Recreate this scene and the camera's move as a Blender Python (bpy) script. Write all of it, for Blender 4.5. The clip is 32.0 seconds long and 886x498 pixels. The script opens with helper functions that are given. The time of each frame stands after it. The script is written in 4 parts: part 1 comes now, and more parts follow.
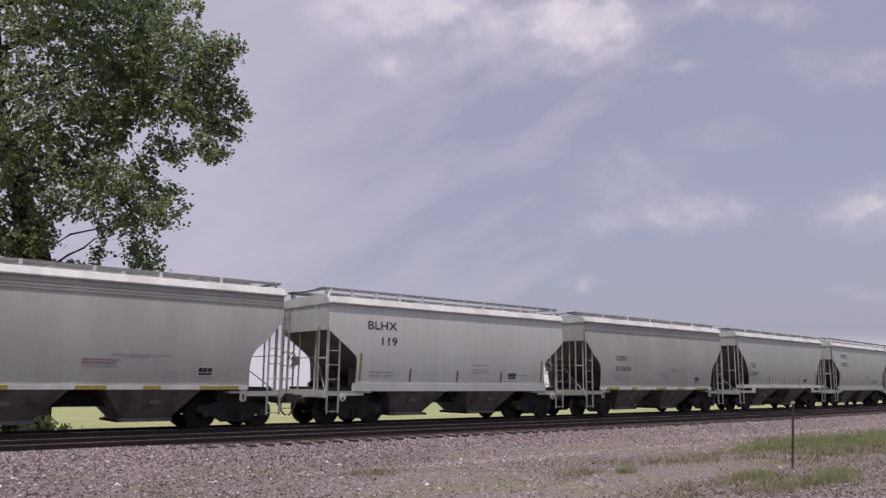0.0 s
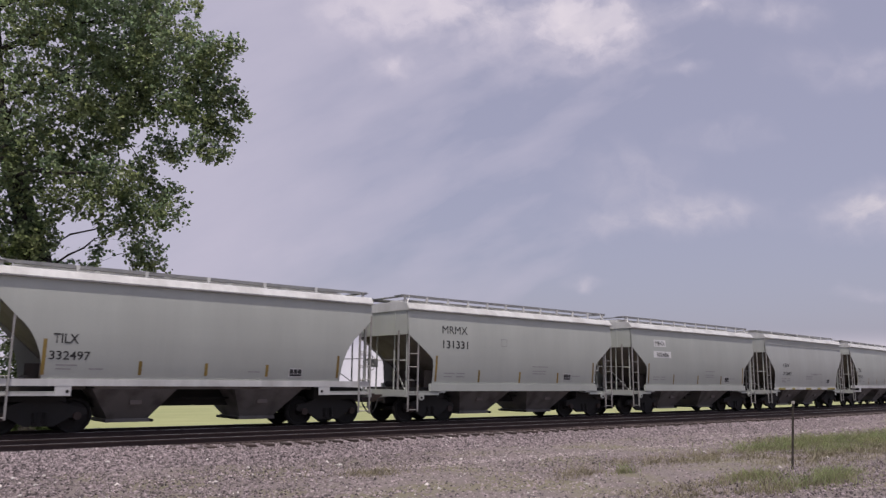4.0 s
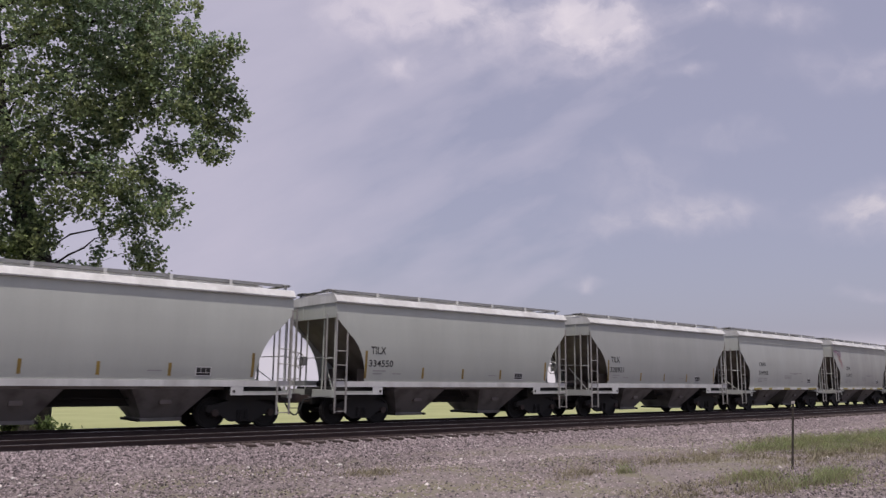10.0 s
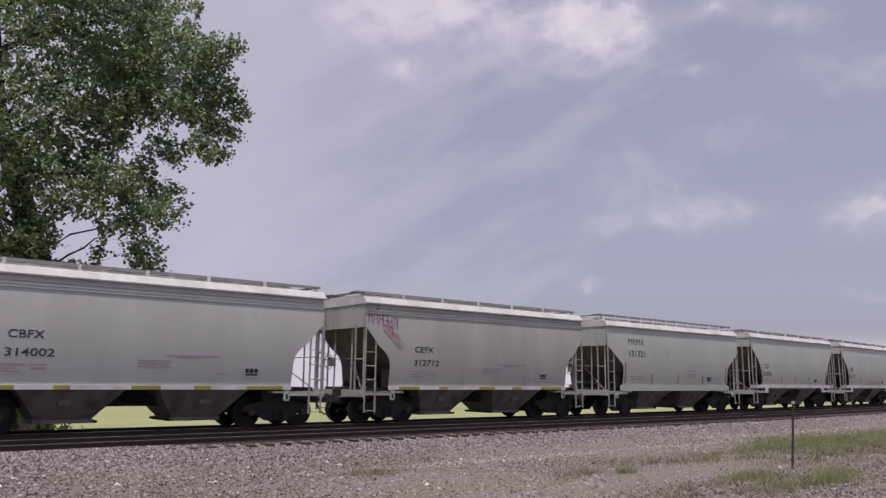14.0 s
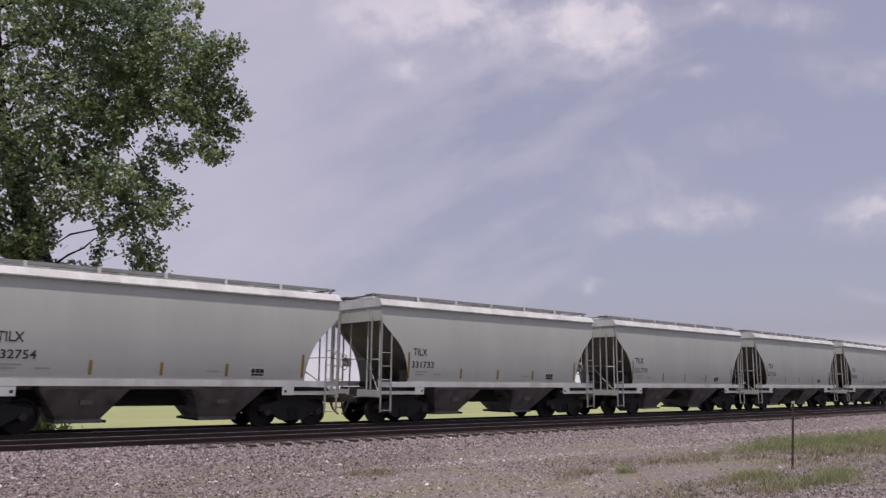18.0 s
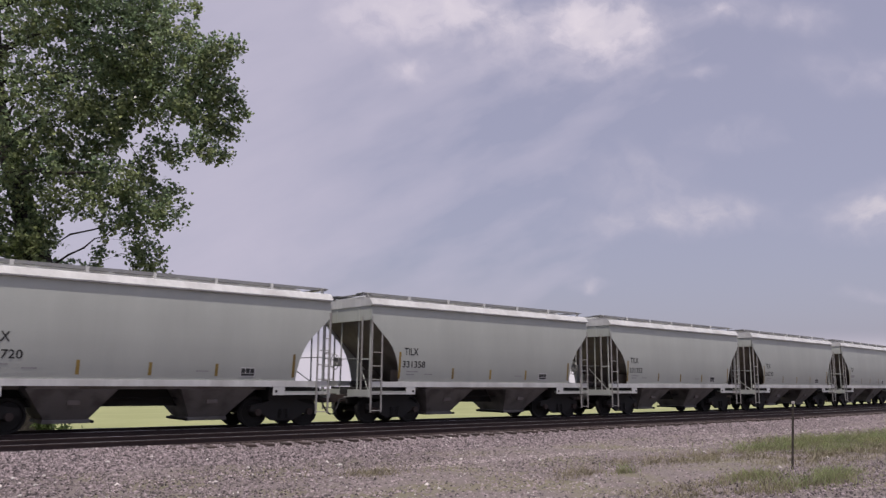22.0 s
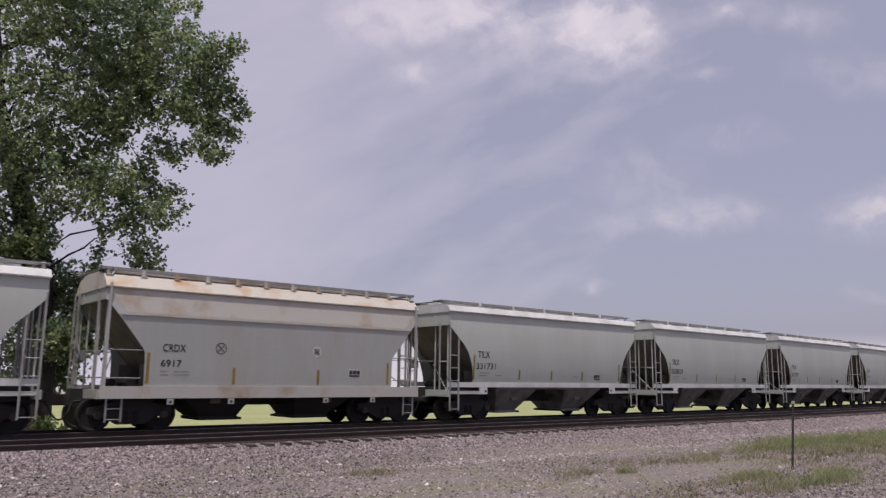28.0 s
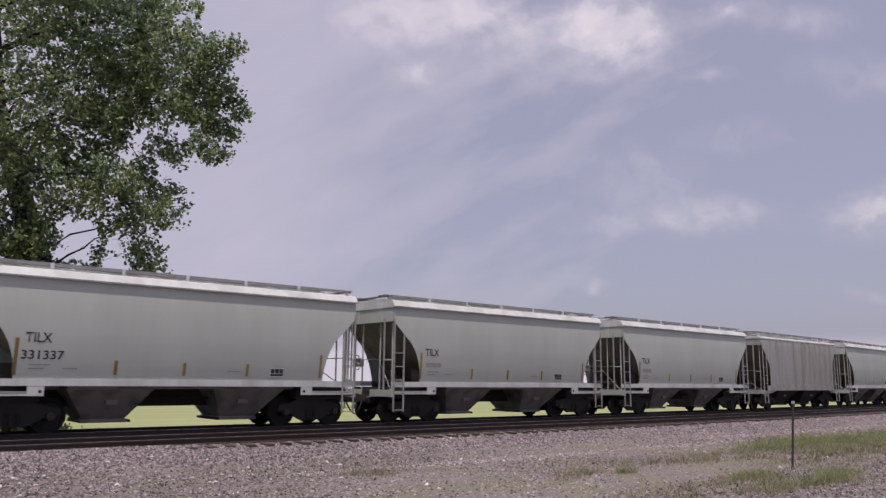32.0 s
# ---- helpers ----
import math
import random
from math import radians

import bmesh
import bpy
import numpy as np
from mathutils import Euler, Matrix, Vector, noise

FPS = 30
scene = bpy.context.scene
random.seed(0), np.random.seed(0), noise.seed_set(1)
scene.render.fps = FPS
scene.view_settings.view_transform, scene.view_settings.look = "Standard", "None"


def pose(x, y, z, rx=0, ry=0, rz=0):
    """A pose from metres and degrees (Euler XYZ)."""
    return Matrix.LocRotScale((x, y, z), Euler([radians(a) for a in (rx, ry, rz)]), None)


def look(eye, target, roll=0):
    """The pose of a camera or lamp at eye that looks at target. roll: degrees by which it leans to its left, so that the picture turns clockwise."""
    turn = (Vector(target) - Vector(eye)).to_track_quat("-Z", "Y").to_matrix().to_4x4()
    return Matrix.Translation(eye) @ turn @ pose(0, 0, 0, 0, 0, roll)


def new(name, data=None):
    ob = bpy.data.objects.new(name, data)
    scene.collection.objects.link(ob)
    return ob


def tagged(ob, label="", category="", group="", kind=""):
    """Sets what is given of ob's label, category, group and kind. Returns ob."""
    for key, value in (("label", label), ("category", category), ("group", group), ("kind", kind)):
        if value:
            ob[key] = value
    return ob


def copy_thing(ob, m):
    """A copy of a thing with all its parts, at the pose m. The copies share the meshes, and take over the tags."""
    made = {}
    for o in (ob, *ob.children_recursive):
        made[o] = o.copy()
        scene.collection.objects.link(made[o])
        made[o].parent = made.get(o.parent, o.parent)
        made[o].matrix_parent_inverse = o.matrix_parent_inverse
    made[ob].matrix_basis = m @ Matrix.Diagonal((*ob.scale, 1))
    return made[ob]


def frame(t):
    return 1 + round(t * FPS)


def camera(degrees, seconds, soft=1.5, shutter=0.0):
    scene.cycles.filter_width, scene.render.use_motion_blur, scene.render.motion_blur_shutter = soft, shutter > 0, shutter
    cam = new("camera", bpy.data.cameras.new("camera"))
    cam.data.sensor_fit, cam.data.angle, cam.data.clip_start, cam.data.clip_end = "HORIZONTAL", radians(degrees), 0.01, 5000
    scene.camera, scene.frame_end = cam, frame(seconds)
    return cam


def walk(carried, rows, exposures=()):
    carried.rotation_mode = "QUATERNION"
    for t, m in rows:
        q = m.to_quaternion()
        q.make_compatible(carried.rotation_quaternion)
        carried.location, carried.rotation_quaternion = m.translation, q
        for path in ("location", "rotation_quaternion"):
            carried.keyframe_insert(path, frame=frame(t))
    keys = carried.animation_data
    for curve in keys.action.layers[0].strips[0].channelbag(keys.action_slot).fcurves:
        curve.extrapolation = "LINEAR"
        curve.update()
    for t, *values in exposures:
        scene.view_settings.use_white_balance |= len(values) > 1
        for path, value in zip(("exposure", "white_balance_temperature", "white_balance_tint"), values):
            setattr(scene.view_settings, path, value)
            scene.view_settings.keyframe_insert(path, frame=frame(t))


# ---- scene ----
# ---------------------------------------------------------------- camera
EYE = (0.0, 0.0, 1.767)
YAW, PITCH, ROLL = 39.243, 9.655, 0.623
cam = camera(59.95, 32.0, soft=1.35, shutter=0.12)
aim = (EYE[0] + math.sin(radians(YAW)) * math.cos(radians(PITCH)),
       EYE[1] + math.cos(radians(YAW)) * math.cos(radians(PITCH)),
       EYE[2] + math.sin(radians(PITCH)))
walk(cam, [(0, look(EYE, aim, ROLL)), (32, look(EYE, aim, ROLL))], [(0, 0.0, 6500, 16), (32, 0.0, 6500, 16)])

# ---------------------------------------------------------------- light
SUN_FROM = Vector((-0.24, -0.20, 1.0)).normalized()
world = bpy.data.worlds.new("sky")
scene.world = world
world.use_nodes = True
wn, wl = world.node_tree.nodes, world.node_tree.links
sky = wn.new("ShaderNodeTexSky")
sky.sky_type = "NISHITA"
sky.sun_disc = False
sky.sun_elevation = math.asin(SUN_FROM.z)
sky.sun_rotation = math.atan2(SUN_FROM.x, SUN_FROM.y)
sky.dust_density = 3.0
sky.air_density = 1.0
sky.ozone_density = 1.5
haze = wn.new("ShaderNodeMix")
haze.data_type = "RGBA"
haze.inputs["Factor"].default_value = 0.62
haze.inputs["B"].default_value = (4.38, 4.28, 5.42, 1)
wl.new(sky.outputs[0], haze.inputs["A"])
wl.new(haze.outputs["Result"], wn["Background"].inputs[0])
wn["Background"].inputs[1].default_value = 0.10
sun = new("sun", bpy.data.lights.new("sun", "SUN"))
sun.data.energy = 3.2
sun.data.angle = radians(0.6)
sun.data.color = (1.0, 0.95, 0.88)
sun.matrix_world = look(SUN_FROM * 100, (0, 0, 0))


# ---------------------------------------------------------------- materials
def mat(name, color, rough=0.6, metal=0.0, vary=0.15, scale=3.0, fine=40.0, bump=0.1, dist=0.01,
        second=None, spread=(0.45, 0.65), island=0.0, stretch=(1, 1, 1), per_object=0.0, streak=0.0):
    """A surface with two scales of variation: broad stains towards `second`, fine grain, and relief."""
    m = bpy.data.materials.new(name)
    m.use_nodes = True
    n, l = m.node_tree.nodes, m.node_tree.links
    b = n["Principled BSDF"]
    b.inputs["Roughness"].default_value = rough
    b.inputs["Metallic"].default_value = metal
    co = n.new("ShaderNodeTexCoord")
    mp = n.new("ShaderNodeMapping")
    mp.inputs["Scale"].default_value = stretch
    l.new(co.outputs["Object"], mp.inputs[0])
    big = n.new("ShaderNodeTexNoise")
    big.inputs["Scale"].default_value = scale
    big.inputs["Detail"].default_value = 5
    l.new(mp.outputs[0], big.inputs["Vector"])
    small = n.new("ShaderNodeTexNoise")
    small.inputs["Scale"].default_value = fine
    small.inputs["Detail"].default_value = 3
    l.new(co.outputs["Object"], small.inputs["Vector"])
    ramp = n.new("ShaderNodeMapRange")
    ramp.inputs["From Min"].default_value, ramp.inputs["From Max"].default_value = spread
    l.new(big.outputs["Fac"], ramp.inputs["Value"])
    mix = n.new("ShaderNodeMix")
    mix.data_type = "RGBA"
    mix.inputs["A"].default_value = (*color, 1)
    mix.inputs["B"].default_value = (*(second or [c * (1 - vary * 1.6) for c in color]), 1)
    l.new(ramp.outputs[0], mix.inputs["Factor"])
    hsv = n.new("ShaderNodeHueSaturation")
    l.new(mix.outputs["Result"], hsv.inputs["Color"])
    val = n.new("ShaderNodeMapRange")
    val.inputs["To Min"].default_value, val.inputs["To Max"].default_value = 1 - vary, 1 + vary
    l.new(small.outputs["Fac"], val.inputs["Value"])
    out = val.outputs[0]
    if island or per_object:
        if island:
            g = n.new("ShaderNodeNewGeometry")
            src = g.outputs["Random Per Island"]
        else:
            g = n.new("ShaderNodeObjectInfo")
            src = g.outputs["Random"]
        amount = island or per_object
        r2 = n.new("ShaderNodeMapRange")
        r2.inputs["To Min"].default_value, r2.inputs["To Max"].default_value = 1 - amount, 1 + amount
        l.new(src, r2.inputs["Value"])
        mul = n.new("ShaderNodeMath")
        mul.operation = "MULTIPLY"
        l.new(out, mul.inputs[0])
        l.new(r2.outputs[0], mul.inputs[1])
        out = mul.outputs[0]
    if streak:
        sm = n.new("ShaderNodeMapping")
        sm.inputs["Scale"].default_value = (2.6, 2.6, 0.16)
        l.new(co.outputs["Object"], sm.inputs[0])
        sn = n.new("ShaderNodeTexNoise")
        sn.inputs["Scale"].default_value = 2.2
        sn.inputs["Detail"].default_value = 6
        l.new(sm.outputs[0], sn.inputs["Vector"])
        sr = n.new("ShaderNodeMapRange")
        sr.inputs["From Min"].default_value, sr.inputs["From Max"].default_value = 0.35, 0.7
        sr.inputs["To Min"].default_value, sr.inputs["To Max"].default_value = 1 + streak * 0.3, 1 - streak
        l.new(sn.outputs["Fac"], sr.inputs["Value"])
        sx = n.new("ShaderNodeMath")
        sx.operation = "MULTIPLY"
        l.new(out, sx.inputs[0])
        l.new(sr.outputs[0], sx.inputs[1])
        out = sx.outputs[0]
    l.new(out, hsv.inputs["Value"])
    l.new(hsv.outputs[0], b.inputs["Base Color"])
    if bump:
        bp = n.new("ShaderNodeBump")
        bp.inputs["Strength"].default_value = bump
        bp.inputs["Distance"].default_value = dist
        l.new(small.outputs["Fac"], bp.inputs["Height"])
        l.new(bp.outputs[0], b.inputs["Normal"])
    return m


PAINT = mat("grey car paint", (0.455, 0.475, 0.435), 0.45, 0, 0.05, 0.7, 30, 0.05, 0.004, (0.405, 0.42, 0.385), (0.4, 0.75), stretch=(1, 1, 0.35), streak=0.02, per_object=0.05)
ROOFP = mat("pale roof and sill paint", (0.62, 0.62, 0.60), 0.4, 0, 0.06, 0.9, 30, 0.05, 0.004, (0.45, 0.44, 0.42), (0.45, 0.75), streak=0.1)
# brown dust, with the shade under the car ends put into the colour
SHADE = mat("shade-darkened brown paint", (0.17, 0.145, 0.13), 0.7, 0, 0.1, 1.2, 25, 0.08, 0.004, (0.12, 0.095, 0.08))
GALV = mat("galvanized grating", (0.285, 0.285, 0.28), 0.5, 0.3, 0.12, 2, 40, 0.1, 0.004)
UNDER = mat("dusty dark steel", (0.023, 0.0215, 0.0205), 0.85, 0, 0.25, 2, 40, 0.15, 0.006, (0.026, 0.023, 0.021))
LADDER = mat("dusty ladder paint", (0.36, 0.35, 0.335), 0.55, 0.1, 0.12, 2, 40, 0.1, 0.004, (0.28, 0.26, 0.24))
# stained grey, darkened further to hold the shade beneath the car
HOPPER = mat("shade-darkened hopper paint", (0.19, 0.178, 0.168), 0.65, 0, 0.10, 1.6, 30, 0.08, 0.004, (0.09, 0.08, 0.074), (0.45, 0.72))
BLACK = mat("black stencil", (0.03, 0.03, 0.03), 0.6, 0, 0.1, 3, 40, 0)
WHITE = mat("white stencil", (0.75, 0.75, 0.73), 0.5, 0, 0.05, 3, 40, 0)
AMBER = mat("amber reflective tape", (0.27, 0.185, 0.04), 0.4, 0, 0.1, 3, 30, 0.02, second=(0.20, 0.13, 0.04), per_object=0.25)
YELLOW = mat("yellow reflective tape", (0.34, 0.28, 0.045), 0.4, 0, 0.1, 3, 30, 0.02)
RAIL = mat("rusty rail steel", (0.052, 0.034, 0.031), 0.75, 0.1, 0.2, 3, 60, 0.2, 0.004, (0.042, 0.028, 0.026))
RAILTOP = mat("worn rail head", (0.45, 0.43, 0.42), 0.35, 0.8, 0.08, 3, 60, 0.05)
TIE = mat("weathered tie", (0.060, 0.042, 0.036), 0.9, 0, 0.2, 3, 30, 0.3, 0.01, (0.035, 0.026, 0.024), per_object=0.25)
BALLAST = mat("ballast bed", (0.165, 0.133, 0.132), 0.9, 0, 0.35, 1.5, 22, 0.6, 0.03, (0.11, 0.09, 0.087))
STONE = mat("crushed stone", (0.240, 0.198, 0.201), 0.85, 0, 0.15, 8, 60, 0.2, 0.005, island=0.80)
# paler than the other stones to imitate a sunlit slope
TOESTONE = mat("sunlit-pale crushed stone", (0.36, 0.305, 0.30), 0.85, 0, 0.15, 8, 60, 0.2, 0.005, island=0.5)
# a darker tone of bed and stone across both tracks
DARKBED = mat("dark ballast bed", (0.070, 0.056, 0.056), 0.9, 0, 0.35, 1.5, 22, 0.6, 0.03, (0.045, 0.037, 0.037))
DARKSTONE = mat("dark crushed stone", (0.105, 0.085, 0.087), 0.85, 0, 0.15, 8, 60, 0.2, 0.005, island=0.7)
FIELD = mat("young crop field", (0.27, 0.29, 0.12), 0.9, 0, 0.15, 0.15, 6, 0.3, 0.05, (0.32, 0.33, 0.15))
LEAF = mat("cottonwood leaf", (0.112, 0.154, 0.090), 0.32, 0, 0.15, 0.35, 20, 0, second=(0.140, 0.162, 0.074), island=0.5)
BARK = mat("furrowed bark", (0.040, 0.034, 0.030), 0.95, 0, 0.3, 3, 14, 0.8, 0.05, (0.03, 0.025, 0.022), stretch=(1, 1, 0.25))
GRASS = mat("grass blade", (0.155, 0.190, 0.078), 0.6, 0, 0.15, 0.7, 20, 0, second=(0.20, 0.205, 0.095), island=0.4)
VERGE = mat("gravelly verge", (0.175, 0.147, 0.135), 0.95, 0, 0.35, 0.5, 16, 0.6, 0.03, (0.165, 0.15, 0.10), (0.48, 0.60))
PALESTONE = mat("pale stone", (0.62, 0.58, 0.55), 0.85, 0, 0.1, 8, 60, 0.2, 0.005, island=0.2)
PAINT2 = mat("mid grey car paint", (0.43, 0.442, 0.405), 0.45, 0, 0.05, 0.7, 30, 0.05, 0.004, (0.34, 0.33, 0.31), (0.4, 0.75), stretch=(1, 1, 0.35), streak=0.03, per_object=0.05)
PAINT3 = mat("pale grey car paint", (0.53, 0.545, 0.52), 0.4, 0, 0.05, 0.6, 30, 0.05, 0.004, (0.46, 0.47, 0.445), (0.4, 0.8), stretch=(1, 1, 0.35), streak=0.05, per_object=0.05)
PAINT4 = mat("dull grey car paint", (0.375, 0.385, 0.365), 0.5, 0, 0.05, 0.7, 30, 0.05, 0.004, (0.33, 0.34, 0.32), (0.4, 0.75), stretch=(1, 1, 0.35), streak=0.03, per_object=0.05)
PAINT5 = mat("fresh grey car paint", (0.48, 0.495, 0.465), 0.42, 0, 0.05, 0.7, 30, 0.05, 0.004, (0.42, 0.43, 0.40), (0.4, 0.75), stretch=(1, 1, 0.35), streak=0.03, per_object=0.05)
OLDPAINT = mat("aged cream-grey paint", (0.385, 0.39, 0.37), 0.6, 0, 0.06, 0.9, 20, 0.1, 0.004, (0.37, 0.35, 0.31), (0.48, 0.75), stretch=(1, 1, 0.5), streak=0.04)
OLDROOF = mat("rust-stained pale roof and sill paint", (0.49, 0.455, 0.40), 0.6, 0, 0.1, 1.3, 20, 0.1, 0.004, (0.42, 0.24, 0.11), (0.52, 0.72))
OLDPANEL = mat("rust-stained cream paint", (0.47, 0.445, 0.405), 0.6, 0, 0.08, 1.1, 20, 0.1, 0.004, (0.36, 0.27, 0.18), (0.54, 0.74))
STREAKED = mat("rust-streaked paint", (0.36, 0.36, 0.35), 0.7, 0, 0.1, 2.2, 20, 0.1, 0.004, (0.28, 0.25, 0.23), (0.42, 0.7), stretch=(1, 1, 0.08))
WHEEL = mat("wheel steel", (0.018, 0.016, 0.015), 0.75, 0.2, 0.2, 3, 40, 0.1, 0.004)
RUSTY = mat("rusty cast steel", (0.055, 0.038, 0.032), 0.8, 0.1, 0.2, 4, 40, 0.2, 0.004, (0.06, 0.045, 0.04))
RUBBER = mat("black rubber", (0.02, 0.02, 0.02), 0.6, 0, 0.1, 4, 40, 0.05)
FADEDRED = mat("faded red stencil", (0.42, 0.27, 0.26), 0.6, 0, 0.1, 6, 40, 0)
FAINT = mat("faded stencil paint", (0.33, 0.32, 0.315), 0.6, 0, 0.1, 6, 40, 0)
TAG1 = mat("plum spray paint", (0.27, 0.12, 0.21), 0.5, 0, 0.1, 6, 30, 0)
TAG2 = mat("dark violet spray paint", (0.16, 0.08, 0.14), 0.5, 0, 0.1, 6, 30, 0)
TAG3 = mat("faded red spray paint", (0.44, 0.27, 0.27), 0.6, 0, 0.1, 6, 30, 0)
WEED = mat("weed leaf", (0.10, 0.14, 0.05), 0.5, 0, 0.15, 3, 20, 0, island=0.4)
DRYGRASS = mat("dry grass", (0.255, 0.225, 0.145), 0.7, 0, 0.15, 2, 20, 0, island=0.3)
POSTTOP = mat("pale post tip", (0.45, 0.42, 0.38), 0.7, 0, 0.1, 4, 40, 0.1)
POST = mat("weathered post steel", (0.07, 0.058, 0.05), 0.8, 0.2, 0.2, 4, 40, 0.3, 0.004)


def thin(m, share=0.5, tint=2.3):
    """Lets light through a leaf."""
    n, l = m.node_tree.nodes, m.node_tree.links
    b = n["Principled BSDF"]
    tr = n.new("ShaderNodeBsdfTranslucent")
    hs = [x for x in n if x.bl_idname == "ShaderNodeHueSaturation"][0]
    gain = n.new("ShaderNodeHueSaturation")
    gain.inputs["Value"].default_value = tint
    l.new(hs.outputs[0], gain.inputs["Color"])
    l.new(gain.outputs[0], tr.inputs[0])
    mx = n.new("ShaderNodeMixShader")
    mx.inputs[0].default_value = share
    l.new(b.outputs[0], mx.inputs[1])
    l.new(tr.outputs[0], mx.inputs[2])
    l.new(mx.outputs[0], n["Material Output"].inputs[0])


for leafy in (LEAF, WEED, GRASS):
    thin(leafy)

# ---------------------------------------------------------------- mesh helpers
def part(name, bm, material, parent=None, label=""):
    me = bpy.data.meshes.new(name)
    bm.to_mesh(me)
    bm.free()
    me.materials.append(material)
    ob = new(name, me)
    if parent is not None:
        ob.parent = parent
    if label:
        ob["label"] = label
    return ob


def box(bm, x0, x1, y0, y1, z0, z1):
    v = [bm.verts.new(c) for c in ((x0, y0, z0), (x1, y0, z0), (x1, y1, z0), (x0, y1, z0),
                                   (x0, y0, z1), (x1, y0, z1), (x1, y1, z1), (x0, y1, z1))]
    for q in ((0, 3, 2, 1), (4, 5, 6, 7), (0, 1, 5, 4), (1, 2, 6, 5), (2, 3, 7, 6), (3, 0, 4, 7)):
        bm.faces.new([v[i] for i in q])
    return bm


def bar(bm, a, b, r, sides=6):
    """A round bar from a to b."""
    a, b = Vector(a), Vector(b)
    z = (b - a).normalized()
    x = z.orthogonal().normalized()
    y = z.cross(x)
    rings = []
    for c in (a, b):
        rings.append([bm.verts.new(c + (x * math.cos(t) + y * math.sin(t)) * r)
                      for t in (2 * math.pi * i / sides for i in range(sides))])
    for i in range(sides):
        j = (i + 1) % sides
        bm.faces.new((rings[0][i], rings[0][j], rings[1][j], rings[1][i]))
    bm.faces.new(rings[0][::-1])
    bm.faces.new(rings[1])
    return bm


def taper(bm, pts, radii, sides=9):
    """A tapered round limb through points."""
    rings = []
    for i, p in enumerate(pts):
        d = (pts[min(i + 1, len(pts) - 1)] - pts[max(i - 1, 0)]).normalized()
        x = d.orthogonal().normalized()
        y = d.cross(x)
        rings.append([bm.verts.new(p + (x * math.cos(2 * math.pi * k / sides) + y * math.sin(2 * math.pi * k / sides)) * radii[i] * (1 + 0.12 * noise.noise(p * 1.7 + Vector((k, 0, 0))))) for k in range(sides)])
    for r0, r1 in zip(rings, rings[1:]):
        off = min(range(sides), key=lambda o: (r0[0].co - r1[o].co).length)
        for k in range(sides):
            f = bm.faces.new((r0[k], r0[(k + 1) % sides], r1[(k + 1 + off) % sides], r1[(k + off) % sides]))
            f.smooth = True
    return bm


def prism(bm, outline, axis, lo, hi):
    """A plate: an outline of (a, b) pairs, extruded along an axis ('y': a = x, b = z; 'x': a = y, b = z)."""
    def place(a, b, c):
        return (a, c, b) if axis == "y" else (c, a, b) if axis == "x" else (a, b, c)
    lo_v = [bm.verts.new(place(a, b, lo)) for a, b in outline]
    hi_v = [bm.verts.new(place(a, b, hi)) for a, b in outline]
    n = len(outline)
    for i in range(n):
        j = (i + 1) % n
        bm.faces.new((lo_v[i], lo_v[j], hi_v[j], hi_v[i]))
    bm.faces.new(lo_v[::-1])
    bm.faces.new(hi_v)
    bmesh.ops.recalc_face_normals(bm, faces=bm.faces)
    return bm


# ---------------------------------------------------------------- the line of the track
TRACK_Y = 23.333


def curve_y(x):
    """Plan of the track's centre: nearly straight, easing away from the eye."""
    c = min(max(x, -12.0), 62.0)
    u = (c - 15) / 30
    return TRACK_Y + 0.504 * u * u + 0.256 * u ** 3 + (x - c) * (1.008 * u + 0.768 * u * u) / 30


def curve_turn(x):
    c = min(max(x, -12.0), 62.0)
    u = (c - 15) / 30
    return math.atan((1.008 * u + 0.768 * u * u) / 30)


def on_track(x, lat=0.0, z=0.0):
    """A point beside the track: lat metres beyond its centre, away from the eye."""
    a = curve_turn(x)
    return Vector((x - math.sin(a) * lat, curve_y(x) + math.cos(a) * lat, z))


def ribbon(name, profile, xs, material, smooth=False):
    """Sweeps a closed profile of (lat, z) along the track."""
    bm = bmesh.new()
    rows = [[bm.verts.new(on_track(x, la, z)) for la, z in profile] for x in xs]
    n = len(profile)
    for r0, r1 in zip(rows, rows[1:]):
        for i in range(n):
            j = (i + 1) % n
            bm.faces.new((r0[i], r0[j], r1[j], r1[i]))
    bm.faces.new(rows[0][::-1])
    bm.faces.new(rows[-1])
    bmesh.ops.recalc_face_normals(bm, faces=bm.faces)
    return part(name, bm, material)


# ---------------------------------------------------------------- ground
RAIL_Z = 0.26
LINE = [-900, -400, -200, -100, -50] + [-30 + 4 * i for i in range(31)] + [110, 150, 220, 400, 700, 1500]


def ground_z(lat, x=0.0):
    """Height of the surface, lat metres from the track's centre."""
    heap = 0.05 * min(max((9.0 - x) / 3.0, 0.0), 1.0) * min(max((lat + 6.4) / 1.2, 0.0), 1.0) * min(max((-3.6 - lat) / 0.5, 0.0), 1.0)
    return heap + float(np.interp(lat, (-14, -9, -6.9, -6.5, -5.2, -4.8, -4.5, -2.2, 1.3, 1.6, 2.3, 4.0, 6.0, 2400.0),
                           (-0.20, -0.15, -0.13, -0.15, -0.01, 0.035, 0.065, 0.06, 0.05, 0.04, -0.02, -0.36, -0.45, -48.0)))


lats = [-2400, -800, -250, -80, -40, -26, -20] + [-17 + 0.7 * i for i in range(15)] + [-6.9, -6.5, -5.2, -4.8, -4.5, -2.2, 1.3, 1.6, 2.3, 4.0, 6.0, 9, 14, 25, 60, 200, 700, 2400]
bm = bmesh.new()
rows = []
